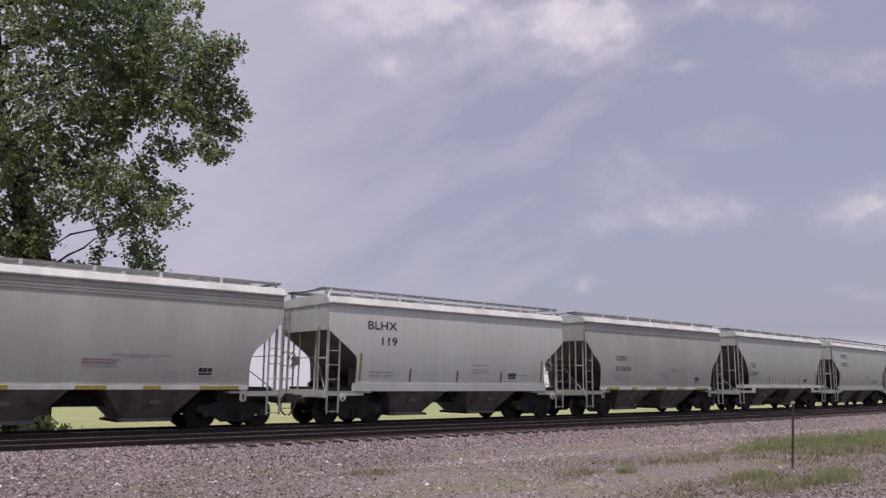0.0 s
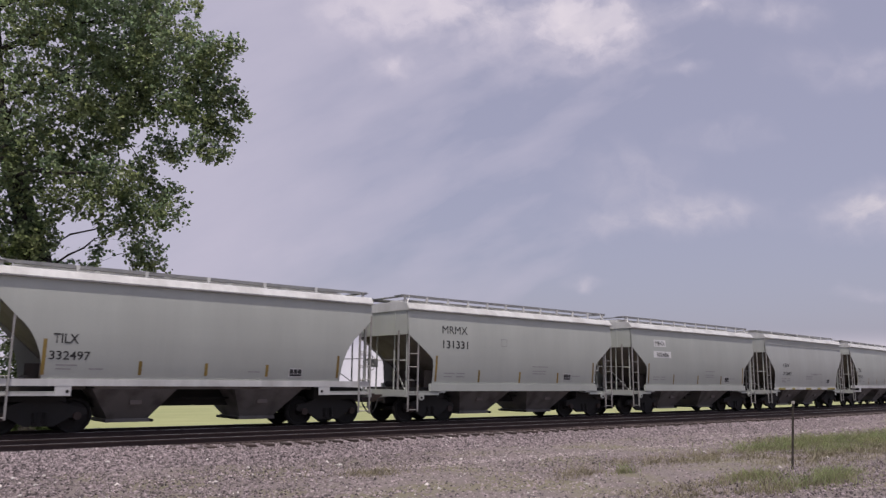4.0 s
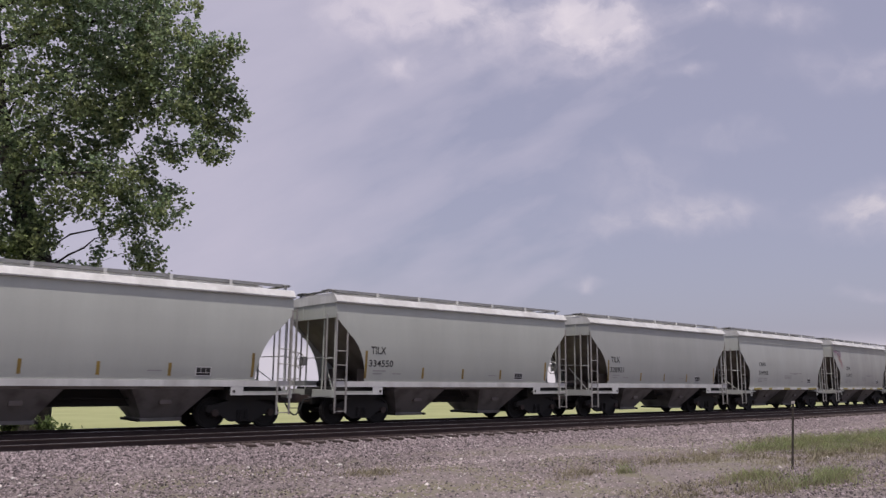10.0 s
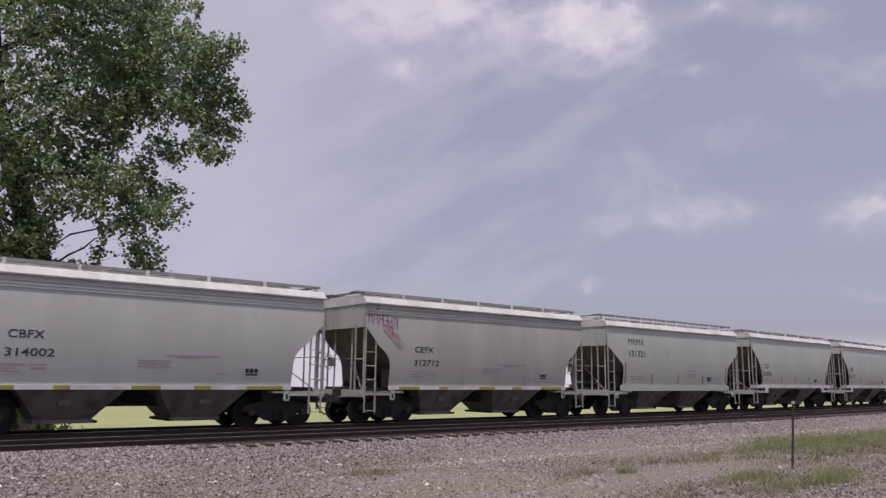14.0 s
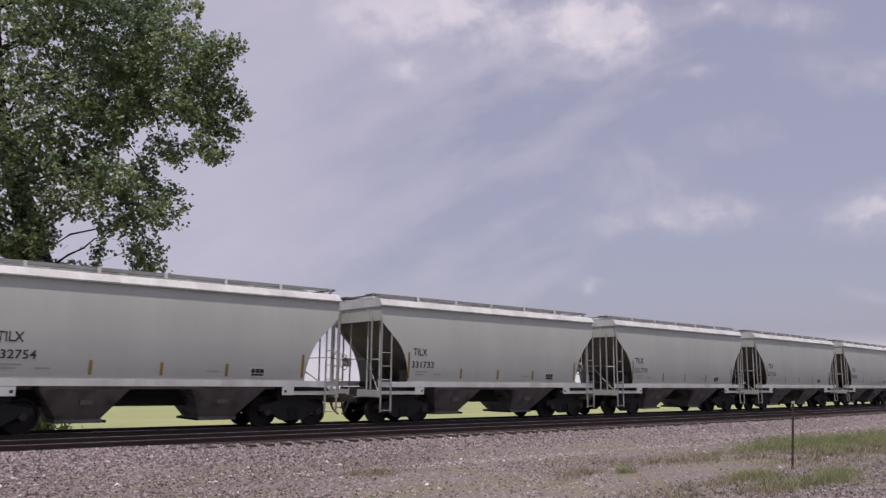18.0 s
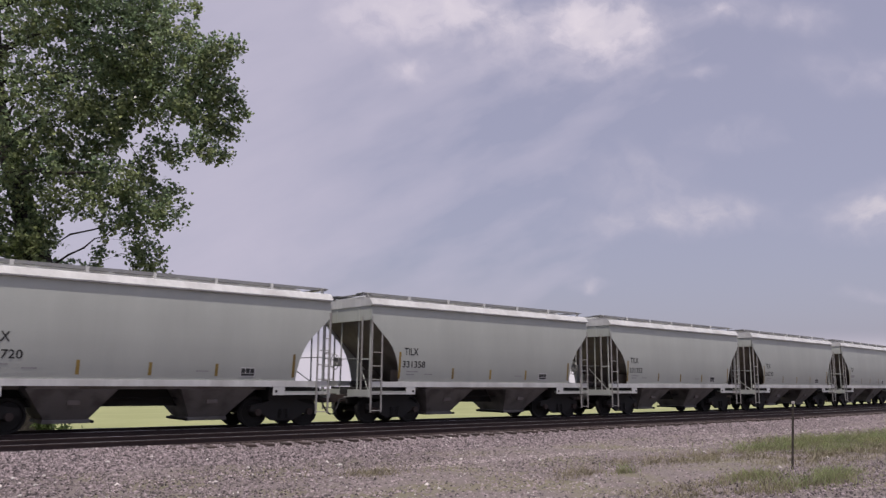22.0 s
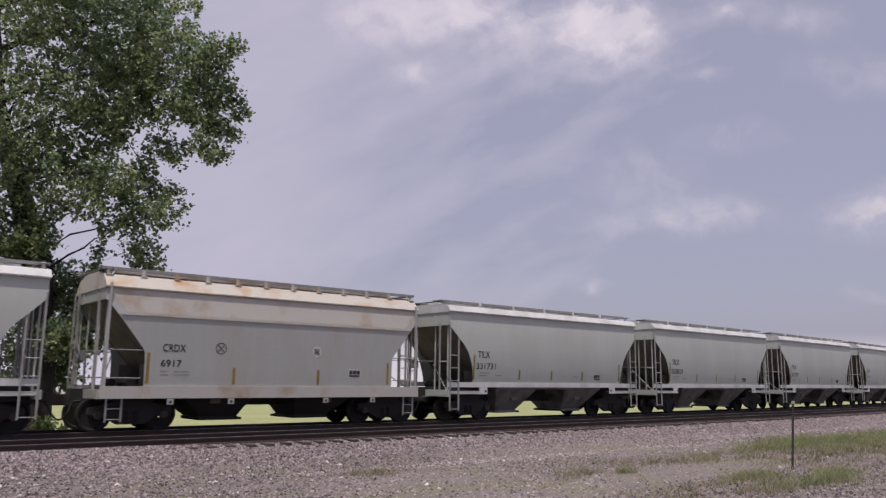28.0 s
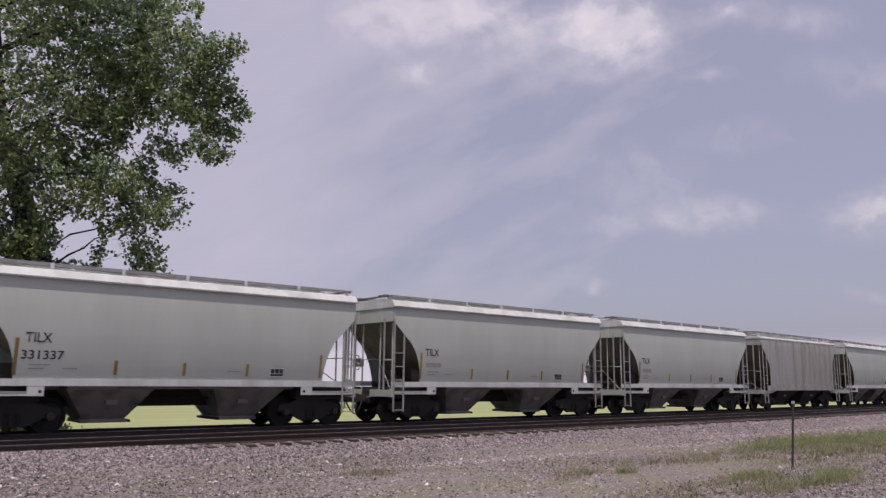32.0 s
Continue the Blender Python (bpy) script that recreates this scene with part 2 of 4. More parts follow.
for x in LINE:
    row = []
    for la in lats:
        q = on_track(x, la) if abs(la) < 100 else Vector((x * (3 if abs(x) > 300 else 1), TRACK_Y + la, 0))
        z = ground_z(la, x)
        if -18 < la < -6.4:
            z += 0.035 * noise.noise((q.x * 0.35, q.y * 0.35, 1.0))
        row.append(bm.verts.new((q.x, q.y, z)))
    rows.append(row)
for r0, r1 in zip(rows, rows[1:]):
    for j in range(len(lats) - 1):
        f = bm.faces.new((r0[j], r1[j], r1[j + 1], r0[j + 1]))
        mid = (lats[j] + lats[j + 1]) / 2
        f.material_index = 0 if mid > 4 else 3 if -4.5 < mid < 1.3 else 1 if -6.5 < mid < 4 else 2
        f.smooth = True
bmesh.ops.recalc_face_normals(bm, faces=bm.faces)
bm.normal_update()
if sum(f.normal.z for f in bm.faces) < 0:
    bmesh.ops.reverse_faces(bm, faces=bm.faces)
ground = tagged(part("ground", bm, FIELD), "flat crop field and gravel verge with a raised ballast bed", "ground", kind="structure")
ground.data.materials.append(BALLAST)
ground.data.materials.append(VERGE)
ground.data.materials.append(DARKBED)


def pebbles(name, count, x_range, lat_range, size, seed, material, label, lean=1.6):
    """Loose crushed stones, each a small uneven octahedron, joined."""
    rng = np.random.default_rng(seed)
    base = np.array([(1, 0, 0), (0, 1, 0), (-1, 0, 0), (0, -1, 0), (0, 0, 1), (0, 0, -1)], float)
    tri = np.array([(0, 1, 4), (1, 2, 4), (2, 3, 4), (3, 0, 4), (1, 0, 5), (2, 1, 5), (3, 2, 5), (0, 3, 5)])
    xs = x_range[0] + (x_range[1] - x_range[0]) * rng.random(count) ** lean
    la = rng.uniform(*lat_range, count)
    # stones lie between the ties, not on their ends
    phase = np.mod((xs + 0.71) / 0.51 + 0.5, 1.0)
    clear = (la < -4.96) | (np.abs(phase - 0.5) > 0.27) | (xs < 7.5 + rng.normal(0, 0.8, count))
    xs, la = xs[clear], la[clear]
    count = len(xs)
    where = np.array([on_track(x, q, ground_z(q, x)) for x, q in zip(xs, la)])
    s = size * (0.5 + 1.2 * rng.random(count) ** 2.2)
    v = base[None] * (s[:, None, None] * rng.uniform(0.6, 1.2, (count, 6, 1))) + rng.uniform(-0.3, 0.3, (count, 6, 3)) * s[:, None, None]
    a = rng.uniform(0, 6.28, count)
    c, d = np.cos(a)[:, None], np.sin(a)[:, None]
    v = np.stack([v[..., 0] * c - v[..., 1] * d, v[..., 0] * d + v[..., 1] * c, v[..., 2] * 0.75], -1)
    v += where[:, None, :]
    v[..., 2] += (s * 0.25)[:, None]
    faces = tri[None] + (np.arange(count) * 6)[:, None, None]
    me = bpy.data.meshes.new(name)
    me.from_pydata(v.reshape(-1, 3).tolist(), [], faces.reshape(-1, 3).tolist())
    me.materials.append(material)
    return tagged(new(name, me), label, "stones", kind="stuff")


pebbles("ballast_stones", 84000, (1, 64), (-6.6, -4.25), 0.027, 3, STONE, "loose pinkish grey crushed stones of the ballast")
pebbles("track_stones", 26000, (1, 64), (-4.25, -1.0), 0.030, 6, DARKSTONE, "dark crushed stones between the rails")
pebbles("verge_stones", 125000, (0, 42), (-18.6, -6.4), 0.023, 5, STONE, "scattered gravel stones on the flat verge", 1.3)
pebbles("toe_stones", 3600, (8, 25), (-9.55, -8.95), 0.022, 11, TOESTONE, "line of pale stones along the foot of the ballast, tinted as if sunlit", 1.2)
pebbles("toe_stones", 2600, (24, 44), (-8.7, -7.8), 0.024, 12, TOESTONE, "line of pale stones along the foot of the ballast, tinted as if sunlit", 1.2)
pebbles("pale_stones", 420, (1, 42), (-14, -4.9), 0.036, 8, PALESTONE, "scattered paler whitish stones among the gravel")

RAILSHAPE = [(-0.065, -0.155), (0.065, -0.155), (0.065, -0.143), (0.010, -0.125), (0.010, -0.040), (0.033, -0.032),
             (0.033, -0.004), (0.028, -0.001), (-0.028, -0.001), (-0.033, -0.004), (-0.033, -0.032), (-0.010, -0.040), (-0.010, -0.125), (-0.065, -0.143)]
tie_me = bpy.data.meshes.new("tie")
bm = box(bmesh.new(), -0.115, 0.115, -1.42, 1.36, -0.33, -0.160)
bmesh.ops.bevel(bm, geom=bm.edges[:], offset=0.012, segments=1, affect="EDGES")
bm.to_mesh(tie_me)
bm.free()
tie_me.materials.append(TIE)
plate_me = bpy.data.meshes.new("tie_plate")
bm = box(bmesh.new(), -0.09, 0.09, -0.17, 0.17, -0.162, -0.150)
for dx in (-0.06, 0.06):
    for dy in (-0.1, 0.1):
        box(bm, dx - 0.012, dx + 0.012, dy - 0.012, dy + 0.012, -0.152, -0.125)
bm.to_mesh(plate_me)
bm.free()
plate_me.materials.append(RAIL)


def lay_track(centre, label, ties, plates, seed):
    """A track: two rails with polished heads, ties and tie plates."""
    track = tagged(new("railway_track"), label, "railway track", "parallel tracks")
    for lat in (centre - 0.755, centre + 0.755):
        rail = ribbon("rail", [(lat + a, RAIL_Z + z) for a, z in RAILSHAPE], LINE, RAIL)
        rail.parent = track
        head = ribbon("rail_head", [(lat - 0.029, RAIL_Z - 0.006), (lat + 0.029, RAIL_Z - 0.006), (lat + 0.028, RAIL_Z), (lat - 0.028, RAIL_Z)], LINE, RAILTOP)
        head.parent = rail
        head["label"] = "polished running surface"
        foot = ribbon("rail_foot", [(lat - 0.068, RAIL_Z - 0.157), (lat + 0.068, RAIL_Z - 0.157), (lat + 0.066, RAIL_Z - 0.141), (lat - 0.066, RAIL_Z - 0.141)], LINE, RAIL)
        foot.parent = rail
    rng = random.Random(seed)
    for i in range(ties):
        x = -0.71 + 0.51 * i
        tie = new("tie", tie_me)
        tie.parent = track
        tie.matrix_basis = Matrix.Translation(on_track(x, centre + rng.uniform(-0.07, 0.07), RAIL_Z + rng.uniform(-0.008, 0.0))) @ Matrix.Rotation(curve_turn(x) + rng.uniform(-0.02, 0.02), 4, "Z")
        if i < plates:
            plate = new("tie_plate", plate_me)
            plate.parent = track
            plate.matrix_basis = Matrix.Translation(on_track(x, centre - 0.755, RAIL_Z)) @ Matrix.Rotation(curve_turn(x), 4, "Z")


lay_track(-3.45, "empty railway track with rusty rails on wooden ties", 130, 85, 4)
lay_track(0.0, "railway track under the train with rusty rails", 110, 0, 5)


# ---------------------------------------------------------------- hopper cars
PITCH_L = 12.783


# some cars differ a little in length and coupler slack
SLACK = (0.24, 0.28, 0.15, 0.24, 0.26, 0.27, 0.17, 0.27, 0.28, 0.30, 0.18, 0.12, 0.25, 0.28, 0.39, 0.41, 0.36, 0.39, 0.42, 0.42, 0.45, 0.01, -0.41, -0.49) + (-0.44,) * 7


def car_x(k, t):
    """Where the centre of car k stands along the line at t seconds."""
    u = t / 32
    return -0.789 + PITCH_L * (k + 0.5) + SLACK[k] - t * (8.6731 + 0.7933 * u + 0.0178 * u * u)


def bulge(z0, z1):
    """Half width against height of a gently rounded side."""
    return tuple((float(z), float(1.575 - (0.085 if z > 2.9 else 0.105) * ((z - 2.9) / 1.3) ** 2)) for z in np.linspace(z0, z1, 15))


WIDTH = {
    "curved": bulge(1.45, 4.30),
    "belled": bulge(1.40, 4.34),
    "angled": bulge(1.40, 4.25),
    "sloped": ((1.40, 1.55), (1.8, 1.56), (2.6, 1.57), (3.44, 1.58), (3.50, 1.57), (4.26, 1.46)),
    "ribbed": ((1.40, 1.45), (1.8, 1.48), (2.6, 1.5), (3.4, 1.5), (3.9, 1.49), (4.10, 1.47), (4.30, 1.42)),
}
ENDS = {  # half length against height, from the eave down
    "curved": ((5.62, 4.30), (5.62, 3.76), (5.36, 3.48), (5.12, 3.24), (4.94, 3.08), (4.78, 2.88), (4.64, 2.63), (4.53, 2.35), (4.46, 2.05), (4.43, 1.8), (4.43, 1.5)),
    "belled": ((5.57, 4.34), (5.57, 3.50), (5.40, 3.34), (5.25, 3.16), (5.11, 2.98), (4.96, 2.84), (4.80, 2.72), (4.66, 2.58), (4.56, 2.40), (4.52, 2.2), (4.50, 1.5)),
    "angled": ((5.66, 4.25), (5.66, 3.34), (5.40, 3.14), (5.02, 2.86), (4.70, 2.62), (4.56, 2.48), (4.52, 2.30), (4.52, 1.5)),
    "sloped": ((5.30, 4.26), (5.30, 3.84), (5.06, 3.56), (4.80, 3.24), (4.50, 2.86), (4.24, 2.54), (4.18, 2.40), (4.16, 1.5)),
    "ribbed": ((5.40, 4.30), (5.40, 3.90), (5.10, 3.60), (4.80, 3.20), (4.50, 2.80), (4.40, 2.50), (4.40, 1.5)),
}


def width_at(kind, z):
    t = WIDTH[kind]
    return float(np.interp(z, [q[0] for q in t], [q[1] for q in t]))


def bogie(car, x):
    """A two-axle truck with roller bearings."""
    u = RAIL_Z
    bm = box(bmesh.new(), x - 0.22, x + 0.22, -1.05, 1.05, u + 0.52, u + 0.78)
    box(bm, x - 0.35, x + 0.35, -0.35, 0.35, u + 0.70, u + 0.86)
    root = part("bogie", bm, UNDER, car, "dusty black two-axle truck")
    for s in (-1, 1):
        bm = bmesh.new()
        prism(bm, [(x - 1.14, u + 0.50), (x - 1.12, u + 0.66), (x - 0.78, u + 0.72), (x - 0.42, u + 0.84), (x + 0.42, u + 0.84), (x + 0.78, u + 0.72), (x + 1.12, u + 0.66), (x + 1.14, u + 0.50),
                   (x + 0.70, u + 0.40), (x + 0.36, u + 0.20), (x - 0.36, u + 0.20), (x - 0.70, u + 0.40)], "y", s * 1.0 - 0.075, s * 1.0 + 0.075)
        part("side_frame", bm, UNDER, root)
        for dx in (-0.12, 0.12):
            bm = bmesh.new()
            coil = [Vector((x + dx + 0.06 * math.cos(k * 1.05), s * 1.09 + 0.06 * math.sin(k * 1.05), u + 0.25 + 0.0085 * k)) for k in range(37)]
            taper(bm, coil, [0.016] * len(coil), 4)
            part("spring", bm, UNDER, root)
        for dx in (-0.889, 0.889):
            part("bearing_cap", bar(bmesh.new(), (x + dx, s * 1.07, u + 0.457), (x + dx, s * 1.17, u + 0.457), 0.105, 12), RUSTY, root)
    for dx in (-0.889, 0.889):
        part("axle", bar(bmesh.new(), (0, -1.0, 0), (0, 1.0, 0), 0.08, 10), UNDER, root).location = (x + dx, 0, u + 0.457)
        for s in (-1, 1):
            bm = bmesh.new()
            prof = ((s * 0.79, 0.457), (s * 0.70, 0.460), (s * 0.685, 0.482), (s * 0.665, 0.482), (s * 0.665, 0.40), (s * 0.70, 0.36), (s * 0.70, 0.14),
                    (s * 0.665, 0.11), (s * 0.80, 0.11), (s * 0.75, 0.14), (s * 0.75, 0.36), (s * 0.79, 0.40))
            n = 28
            rings = [[bm.verts.new((r * math.cos(2 * math.pi * i / n), y, r * math.sin(2 * math.pi * i / n))) for y, r in prof] for i in range(n)]
            for a, b in zip(rings, rings[1:] + rings[:1]):
                for j in range(len(prof)):
                    bm.faces.new((a[j], a[j - 1], b[j - 1], b[j]))
            bmesh.ops.recalc_face_normals(bm, faces=bm.faces)
            part("wheel", bm, WHEEL, root).location = (x + dx, 0, u + 0.457)


def ladder(car, x0, x1, y, z0, z1a, z1b, rungs, material, axis="x"):
    """Two rails with separate rungs; along x on a side, along y on an end."""
    place = (lambda a, z: (a, y, z)) if axis == "x" else (lambda a, z: (y, a, z))
    root = None
    for a, top in ((x0, z1a), (x1, z1b)):
        p = place(a, z0)
        bm = box(bmesh.new(), p[0] - 0.024, p[0] + 0.024, p[1] - 0.020, p[1] + 0.020, z0, top)
        root = part("ladder", bm, material, car) if root is None else (part("ladder_rail", bm, material, root), root)[1]
    for z in rungs:
        part("rung", bar(bmesh.new(), place(x0, z), place(x1, z), 0.015, 6), material, root)
    return root


def hopper_car(kind, label, paint, roofpaint):
    car = new("covered_hopper_car")
    ends = ENDS[kind]
    top_x, top_z = ends[0]
    drop_z = ends[1][1]
    low_x = ends[-1][0]
    shelf = 1.42
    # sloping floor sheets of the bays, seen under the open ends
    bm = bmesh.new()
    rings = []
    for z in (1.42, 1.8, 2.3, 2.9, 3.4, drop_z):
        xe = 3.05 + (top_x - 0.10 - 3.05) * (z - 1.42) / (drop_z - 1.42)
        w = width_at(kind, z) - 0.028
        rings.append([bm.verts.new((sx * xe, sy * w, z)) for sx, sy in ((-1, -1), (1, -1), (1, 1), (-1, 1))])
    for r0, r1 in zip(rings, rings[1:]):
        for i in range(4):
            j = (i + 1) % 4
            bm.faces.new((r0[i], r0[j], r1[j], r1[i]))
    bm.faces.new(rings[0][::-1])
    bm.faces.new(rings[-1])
    part("bay_body", bm, SHADE, car, "dusty brown sloping end sheets, darkened as if in shade")
    for s in (-1, 1):
        # curved side sheet with its cut-away ends
        bm = bmesh.new()
        cols = []
        levels = sorted({z for _, z in ends} | {q[0] for q in WIDTH[kind] if ends[-1][1] < q[0] < top_z}, reverse=True)
        for z in levels:
            xe = float(np.interp(z, [q[1] for q in ends[::-1]], [q[0] for q in ends[::-1]]))
            w = width_at(kind, z)
            cols.append([[bm.verts.new((x * xe, s * (w - d), z)) for x in np.linspace(-1, 1, 13)] for d in (0, 0.016)])
        for a, b in zip(cols, cols[1:]):
            for i in range(12):
                for d in (0, 1):
                    f = bm.faces.new((a[d][i], a[d][i + 1], b[d][i + 1], b[d][i]))
                    f.smooth = kind != "sloped"
            for i in (0, 12):
                for e in bm.faces.new((a[0][i], b[0][i], b[1][i], a[1][i])).edges:
                    e.smooth = False
        for c in (cols[0], cols[-1]):
            for i in range(12):
                for e in bm.faces.new((c[0][i], c[0][i + 1], c[1][i + 1], c[1][i])).edges:
                    e.smooth = False
        bmesh.ops.recalc_face_normals(bm, faces=bm.faces)
        side = part("side_sheet", bm, paint, car)
        if kind == "sloped":
            part("ridge_flange", box(bmesh.new(), -4.9, 4.9, s * 1.585 - 0.025, s * 1.585 + 0.025, 3.43, 3.475), OLDROOF, side)
            bm = bmesh.new()
            upper = [[bm.verts.new((x, s * (width_at(kind, z) + d), z)) for x, z in ((-4.72, 3.51), (4.72, 3.51), (5.27, 4.15), (-5.27, 4.15))] for d in (0.001, 0.006)]
            bm.faces.new(upper[0][::-1])
            bm.faces.new(upper[1])
            for i in range(4):
                bm.faces.new((upper[0][i], upper[0][(i + 1) % 4], upper[1][(i + 1) % 4], upper[1][i]))
            bmesh.ops.recalc_face_normals(bm, faces=bm.faces)
            part("upper_panel", bm, OLDPANEL, side, "rust-stained cream upper sheet")
        # end wall panel above the slope, with stiffeners
        e = s * top_x
        bm = bmesh.new()
        box(bm, min(e, e - s * 0.1), max(e, e - s * 0.1), -width_at(kind, 4.2) + 0.03, width_at(kind, 4.2) - 0.03, drop_z, top_z + 0.02)
        wall = part("end_wall", bm, paint, car)
        for y in (-0.7, 0.7):
            part("stiffener", box(bmesh.new(), min(e, e + s * 0.018), max(e, e + s * 0.018), y - 0.05, y + 0.05, drop_z, top_z - 0.02), paint, wall)
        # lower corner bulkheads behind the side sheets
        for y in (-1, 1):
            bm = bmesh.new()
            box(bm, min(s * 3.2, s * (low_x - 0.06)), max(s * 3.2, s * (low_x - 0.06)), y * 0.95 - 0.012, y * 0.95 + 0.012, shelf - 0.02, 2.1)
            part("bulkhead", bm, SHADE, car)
        # end posts under the slope
        for y, lean in ((-1.30, 0.0), (-0.55, 0.02), (0.55, 0.02), (1.30, 0.0)):
            x0 = s * (top_x - 0.12)
            part("end_post", bar(bmesh.new(), (x0, y, 1.36), (x0 - s * lean, y, drop_z + 0.02), 0.028, 8), paint, car)
        part("end_brace", bar(bmesh.new(), (s * (top_x - 0.1), -1.25, 1.40), (s * (top_x - 0.75), 0.3, 2.35), 0.016, 6), paint, car)
        part("grab_rail", bar(bmesh.new(), (s * (top_x - 0.05), -1.30, 2.45), (s * (top_x - 0.05), 1.30, 2.45), 0.014, 6), GALV, car)
        # end platform with its striker
        bm = bmesh.new()
        box(bm, min(s * 3.9, s * (top_x + 0.02)), max(s * 3.9, s * (top_x + 0.02)), -1.50, 1.50, 1.30, 1.36)
        part("end_platform", bm, paint, car)
        part("end_sill", box(bmesh.new(), min(s * (top_x - 0.08), s * (top_x + 0.06)), max(s * (top_x - 0.08), s * (top_x + 0.06)), -1.52, 1.52, 1.16, 1.40), paint, car)
        # dark box added so the gap behind the edge beam reads as shade
        part("bolster", box(bmesh.new(), min(s * 3.7, s * (top_x - 0.12)), max(s * 3.7, s * (top_x - 0.12)), -1.15, 1.15, 1.10, 1.48 if kind != "sloped" else 1.40), UNDER, car)
        # coupler, striker and hose
        tip = 0.42 if kind == "sloped" else 0.0
        bm = box(bmesh.new(), min(s * (5.3 - tip), s * (6.12 - tip)), max(s * (5.3 - tip), s * (6.12 - tip)), -0.13, 0.13, 1.00, 1.22)
        prism(bm, [(s * (a - tip), b) for a, b in ((6.08, -0.16), (6.40, -0.20), (6.44, -0.02), (6.30, 0.04), (6.40, 0.20), (6.10, 0.18))], "z", 0.96, 1.26)
        part("coupler", bm, RUSTY, car, "rusty brown knuckle coupler")
        bm = bmesh.new()
        path = [Vector((s * (6.05 - tip + 0.36 * u), -0.32 - 0.1 * u, 1.08 - 0.50 * math.sin(u * math.pi / 2) ** 0.8)) for u in (0, 0.15, 0.35, 0.55, 0.75, 0.93)]
        for a, b in zip(path, path[1:]):
            bar(bm, a, b, 0.026, 6)
        part("air_hose", bm, RUBBER, car, "sagging black rubber air hose")
        part("hose_pipe", bar(bmesh.new(), (s * (5.4 - tip), -0.32, 1.16), (s * (6.06 - tip), -0.32, 1.06), 0.03, 6), UNDER, car)
        part("uncoupling_lever", bar(bmesh.new(), (s * (top_x + 0.1), -1.45, 1.2), (s * (top_x + 0.14), -0.1, 1.14), 0.014, 6), GALV, car)
        bogie(car, s * 4.28)
    # side sills
    for s in (-1, 1):
        if kind == "curved":
            # the sill's sunlit brightness is put into this paler paint
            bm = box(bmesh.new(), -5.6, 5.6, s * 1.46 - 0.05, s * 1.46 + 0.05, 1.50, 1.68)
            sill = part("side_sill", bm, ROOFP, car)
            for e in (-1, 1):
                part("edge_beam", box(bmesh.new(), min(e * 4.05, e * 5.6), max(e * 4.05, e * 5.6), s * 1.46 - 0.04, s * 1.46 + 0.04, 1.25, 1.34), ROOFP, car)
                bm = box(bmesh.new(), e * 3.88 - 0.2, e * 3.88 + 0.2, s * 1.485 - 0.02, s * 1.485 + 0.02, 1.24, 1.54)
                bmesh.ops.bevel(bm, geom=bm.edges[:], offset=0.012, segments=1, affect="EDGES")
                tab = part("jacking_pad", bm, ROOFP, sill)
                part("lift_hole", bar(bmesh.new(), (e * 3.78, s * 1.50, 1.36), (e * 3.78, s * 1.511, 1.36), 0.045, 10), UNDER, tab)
        elif kind == "belled":
            sill = part("side_sill", box(bmesh.new(), -4.5, 4.5, s * 1.47 - 0.05, s * 1.47 + 0.05, 1.41, 1.53), ROOFP, car, "pale sill with yellow tape")
            for e in (-1, 1):
                bm = box(bmesh.new(), e * 4.36 - 0.10, e * 4.36 + 0.10, s * 1.49 - 0.02, s * 1.49 + 0.02, 1.06, 1.52)
                bmesh.ops.bevel(bm, geom=bm.edges[:], offset=0.03, segments=2, affect="EDGES")
                tab = part("jacking_pad", bm, paint, sill)
                part("lift_hole", box(bmesh.new(), e * 4.36 - 0.035, e * 4.36 + 0.035, s * 1.512 - 0.004, s * 1.512 + 0.004, 1.12, 1.28), UNDER, tab)
                part("edge_beam", box(bmesh.new(), min(e * 4.4, e * 5.7), max(e * 4.4, e * 5.7), s * 1.46 - 0.04, s * 1.46 + 0.04, 1.22, 1.36), paint, car)
            if s < 0:
                for x0, x1 in ((-4.1, -3.2), (-2.3, -1.9), (-0.35, 0.45), (1.4, 1.9), (3.0, 4.2)):
                    part("yellow_tape", box(bmesh.new(), x0, x1, -1.526, -1.521, 1.415, 1.515), YELLOW, sill)
        elif kind == "sloped":
            sill = part("side_sill", box(bmesh.new(), -5.3, 5.3, s * 1.56 - 0.04, s * 1.56 + 0.04, 1.17, 1.50), OLDPANEL, car)
            for e in (-3.4, -1.6, 1.6, 3.4):
                bm = box(bmesh.new(), e - 0.09, e + 0.09, s * 1.58 - 0.02, s * 1.58 + 0.02, 1.0, 1.16)
                tab = part("lug", bm, paint, sill)
                part("lift_hole", bar(bmesh.new(), (e, s * 1.59, 1.07), (e, s * 1.606, 1.07), 0.04, 10), UNDER, tab)
        else:
            sill = part("side_sill", box(bmesh.new(), -4.62, 4.62, s * 1.47 - 0.055, s * 1.47 + 0.055, 1.36, 1.62), paint, car)
            for e in (-1, 1):
                part("edge_beam", box(bmesh.new(), min(e * 4.2, e * 5.7), max(e * 4.2, e * 5.7), s * 1.46 - 0.04, s * 1.46 + 0.04, 1.22, 1.36), paint, car)
                lug = part("lug", bar(bmesh.new(), (e * 5.02, s * 1.48, 1.16), (e * 5.02, s * 1.53, 1.16), 0.12, 12), paint, car)
                part("lift_hole", bar(bmesh.new(), (e * 5.02, s * 1.525, 1.13), (e * 5.02, s * 1.54, 1.13), 0.045, 10), UNDER, lug)
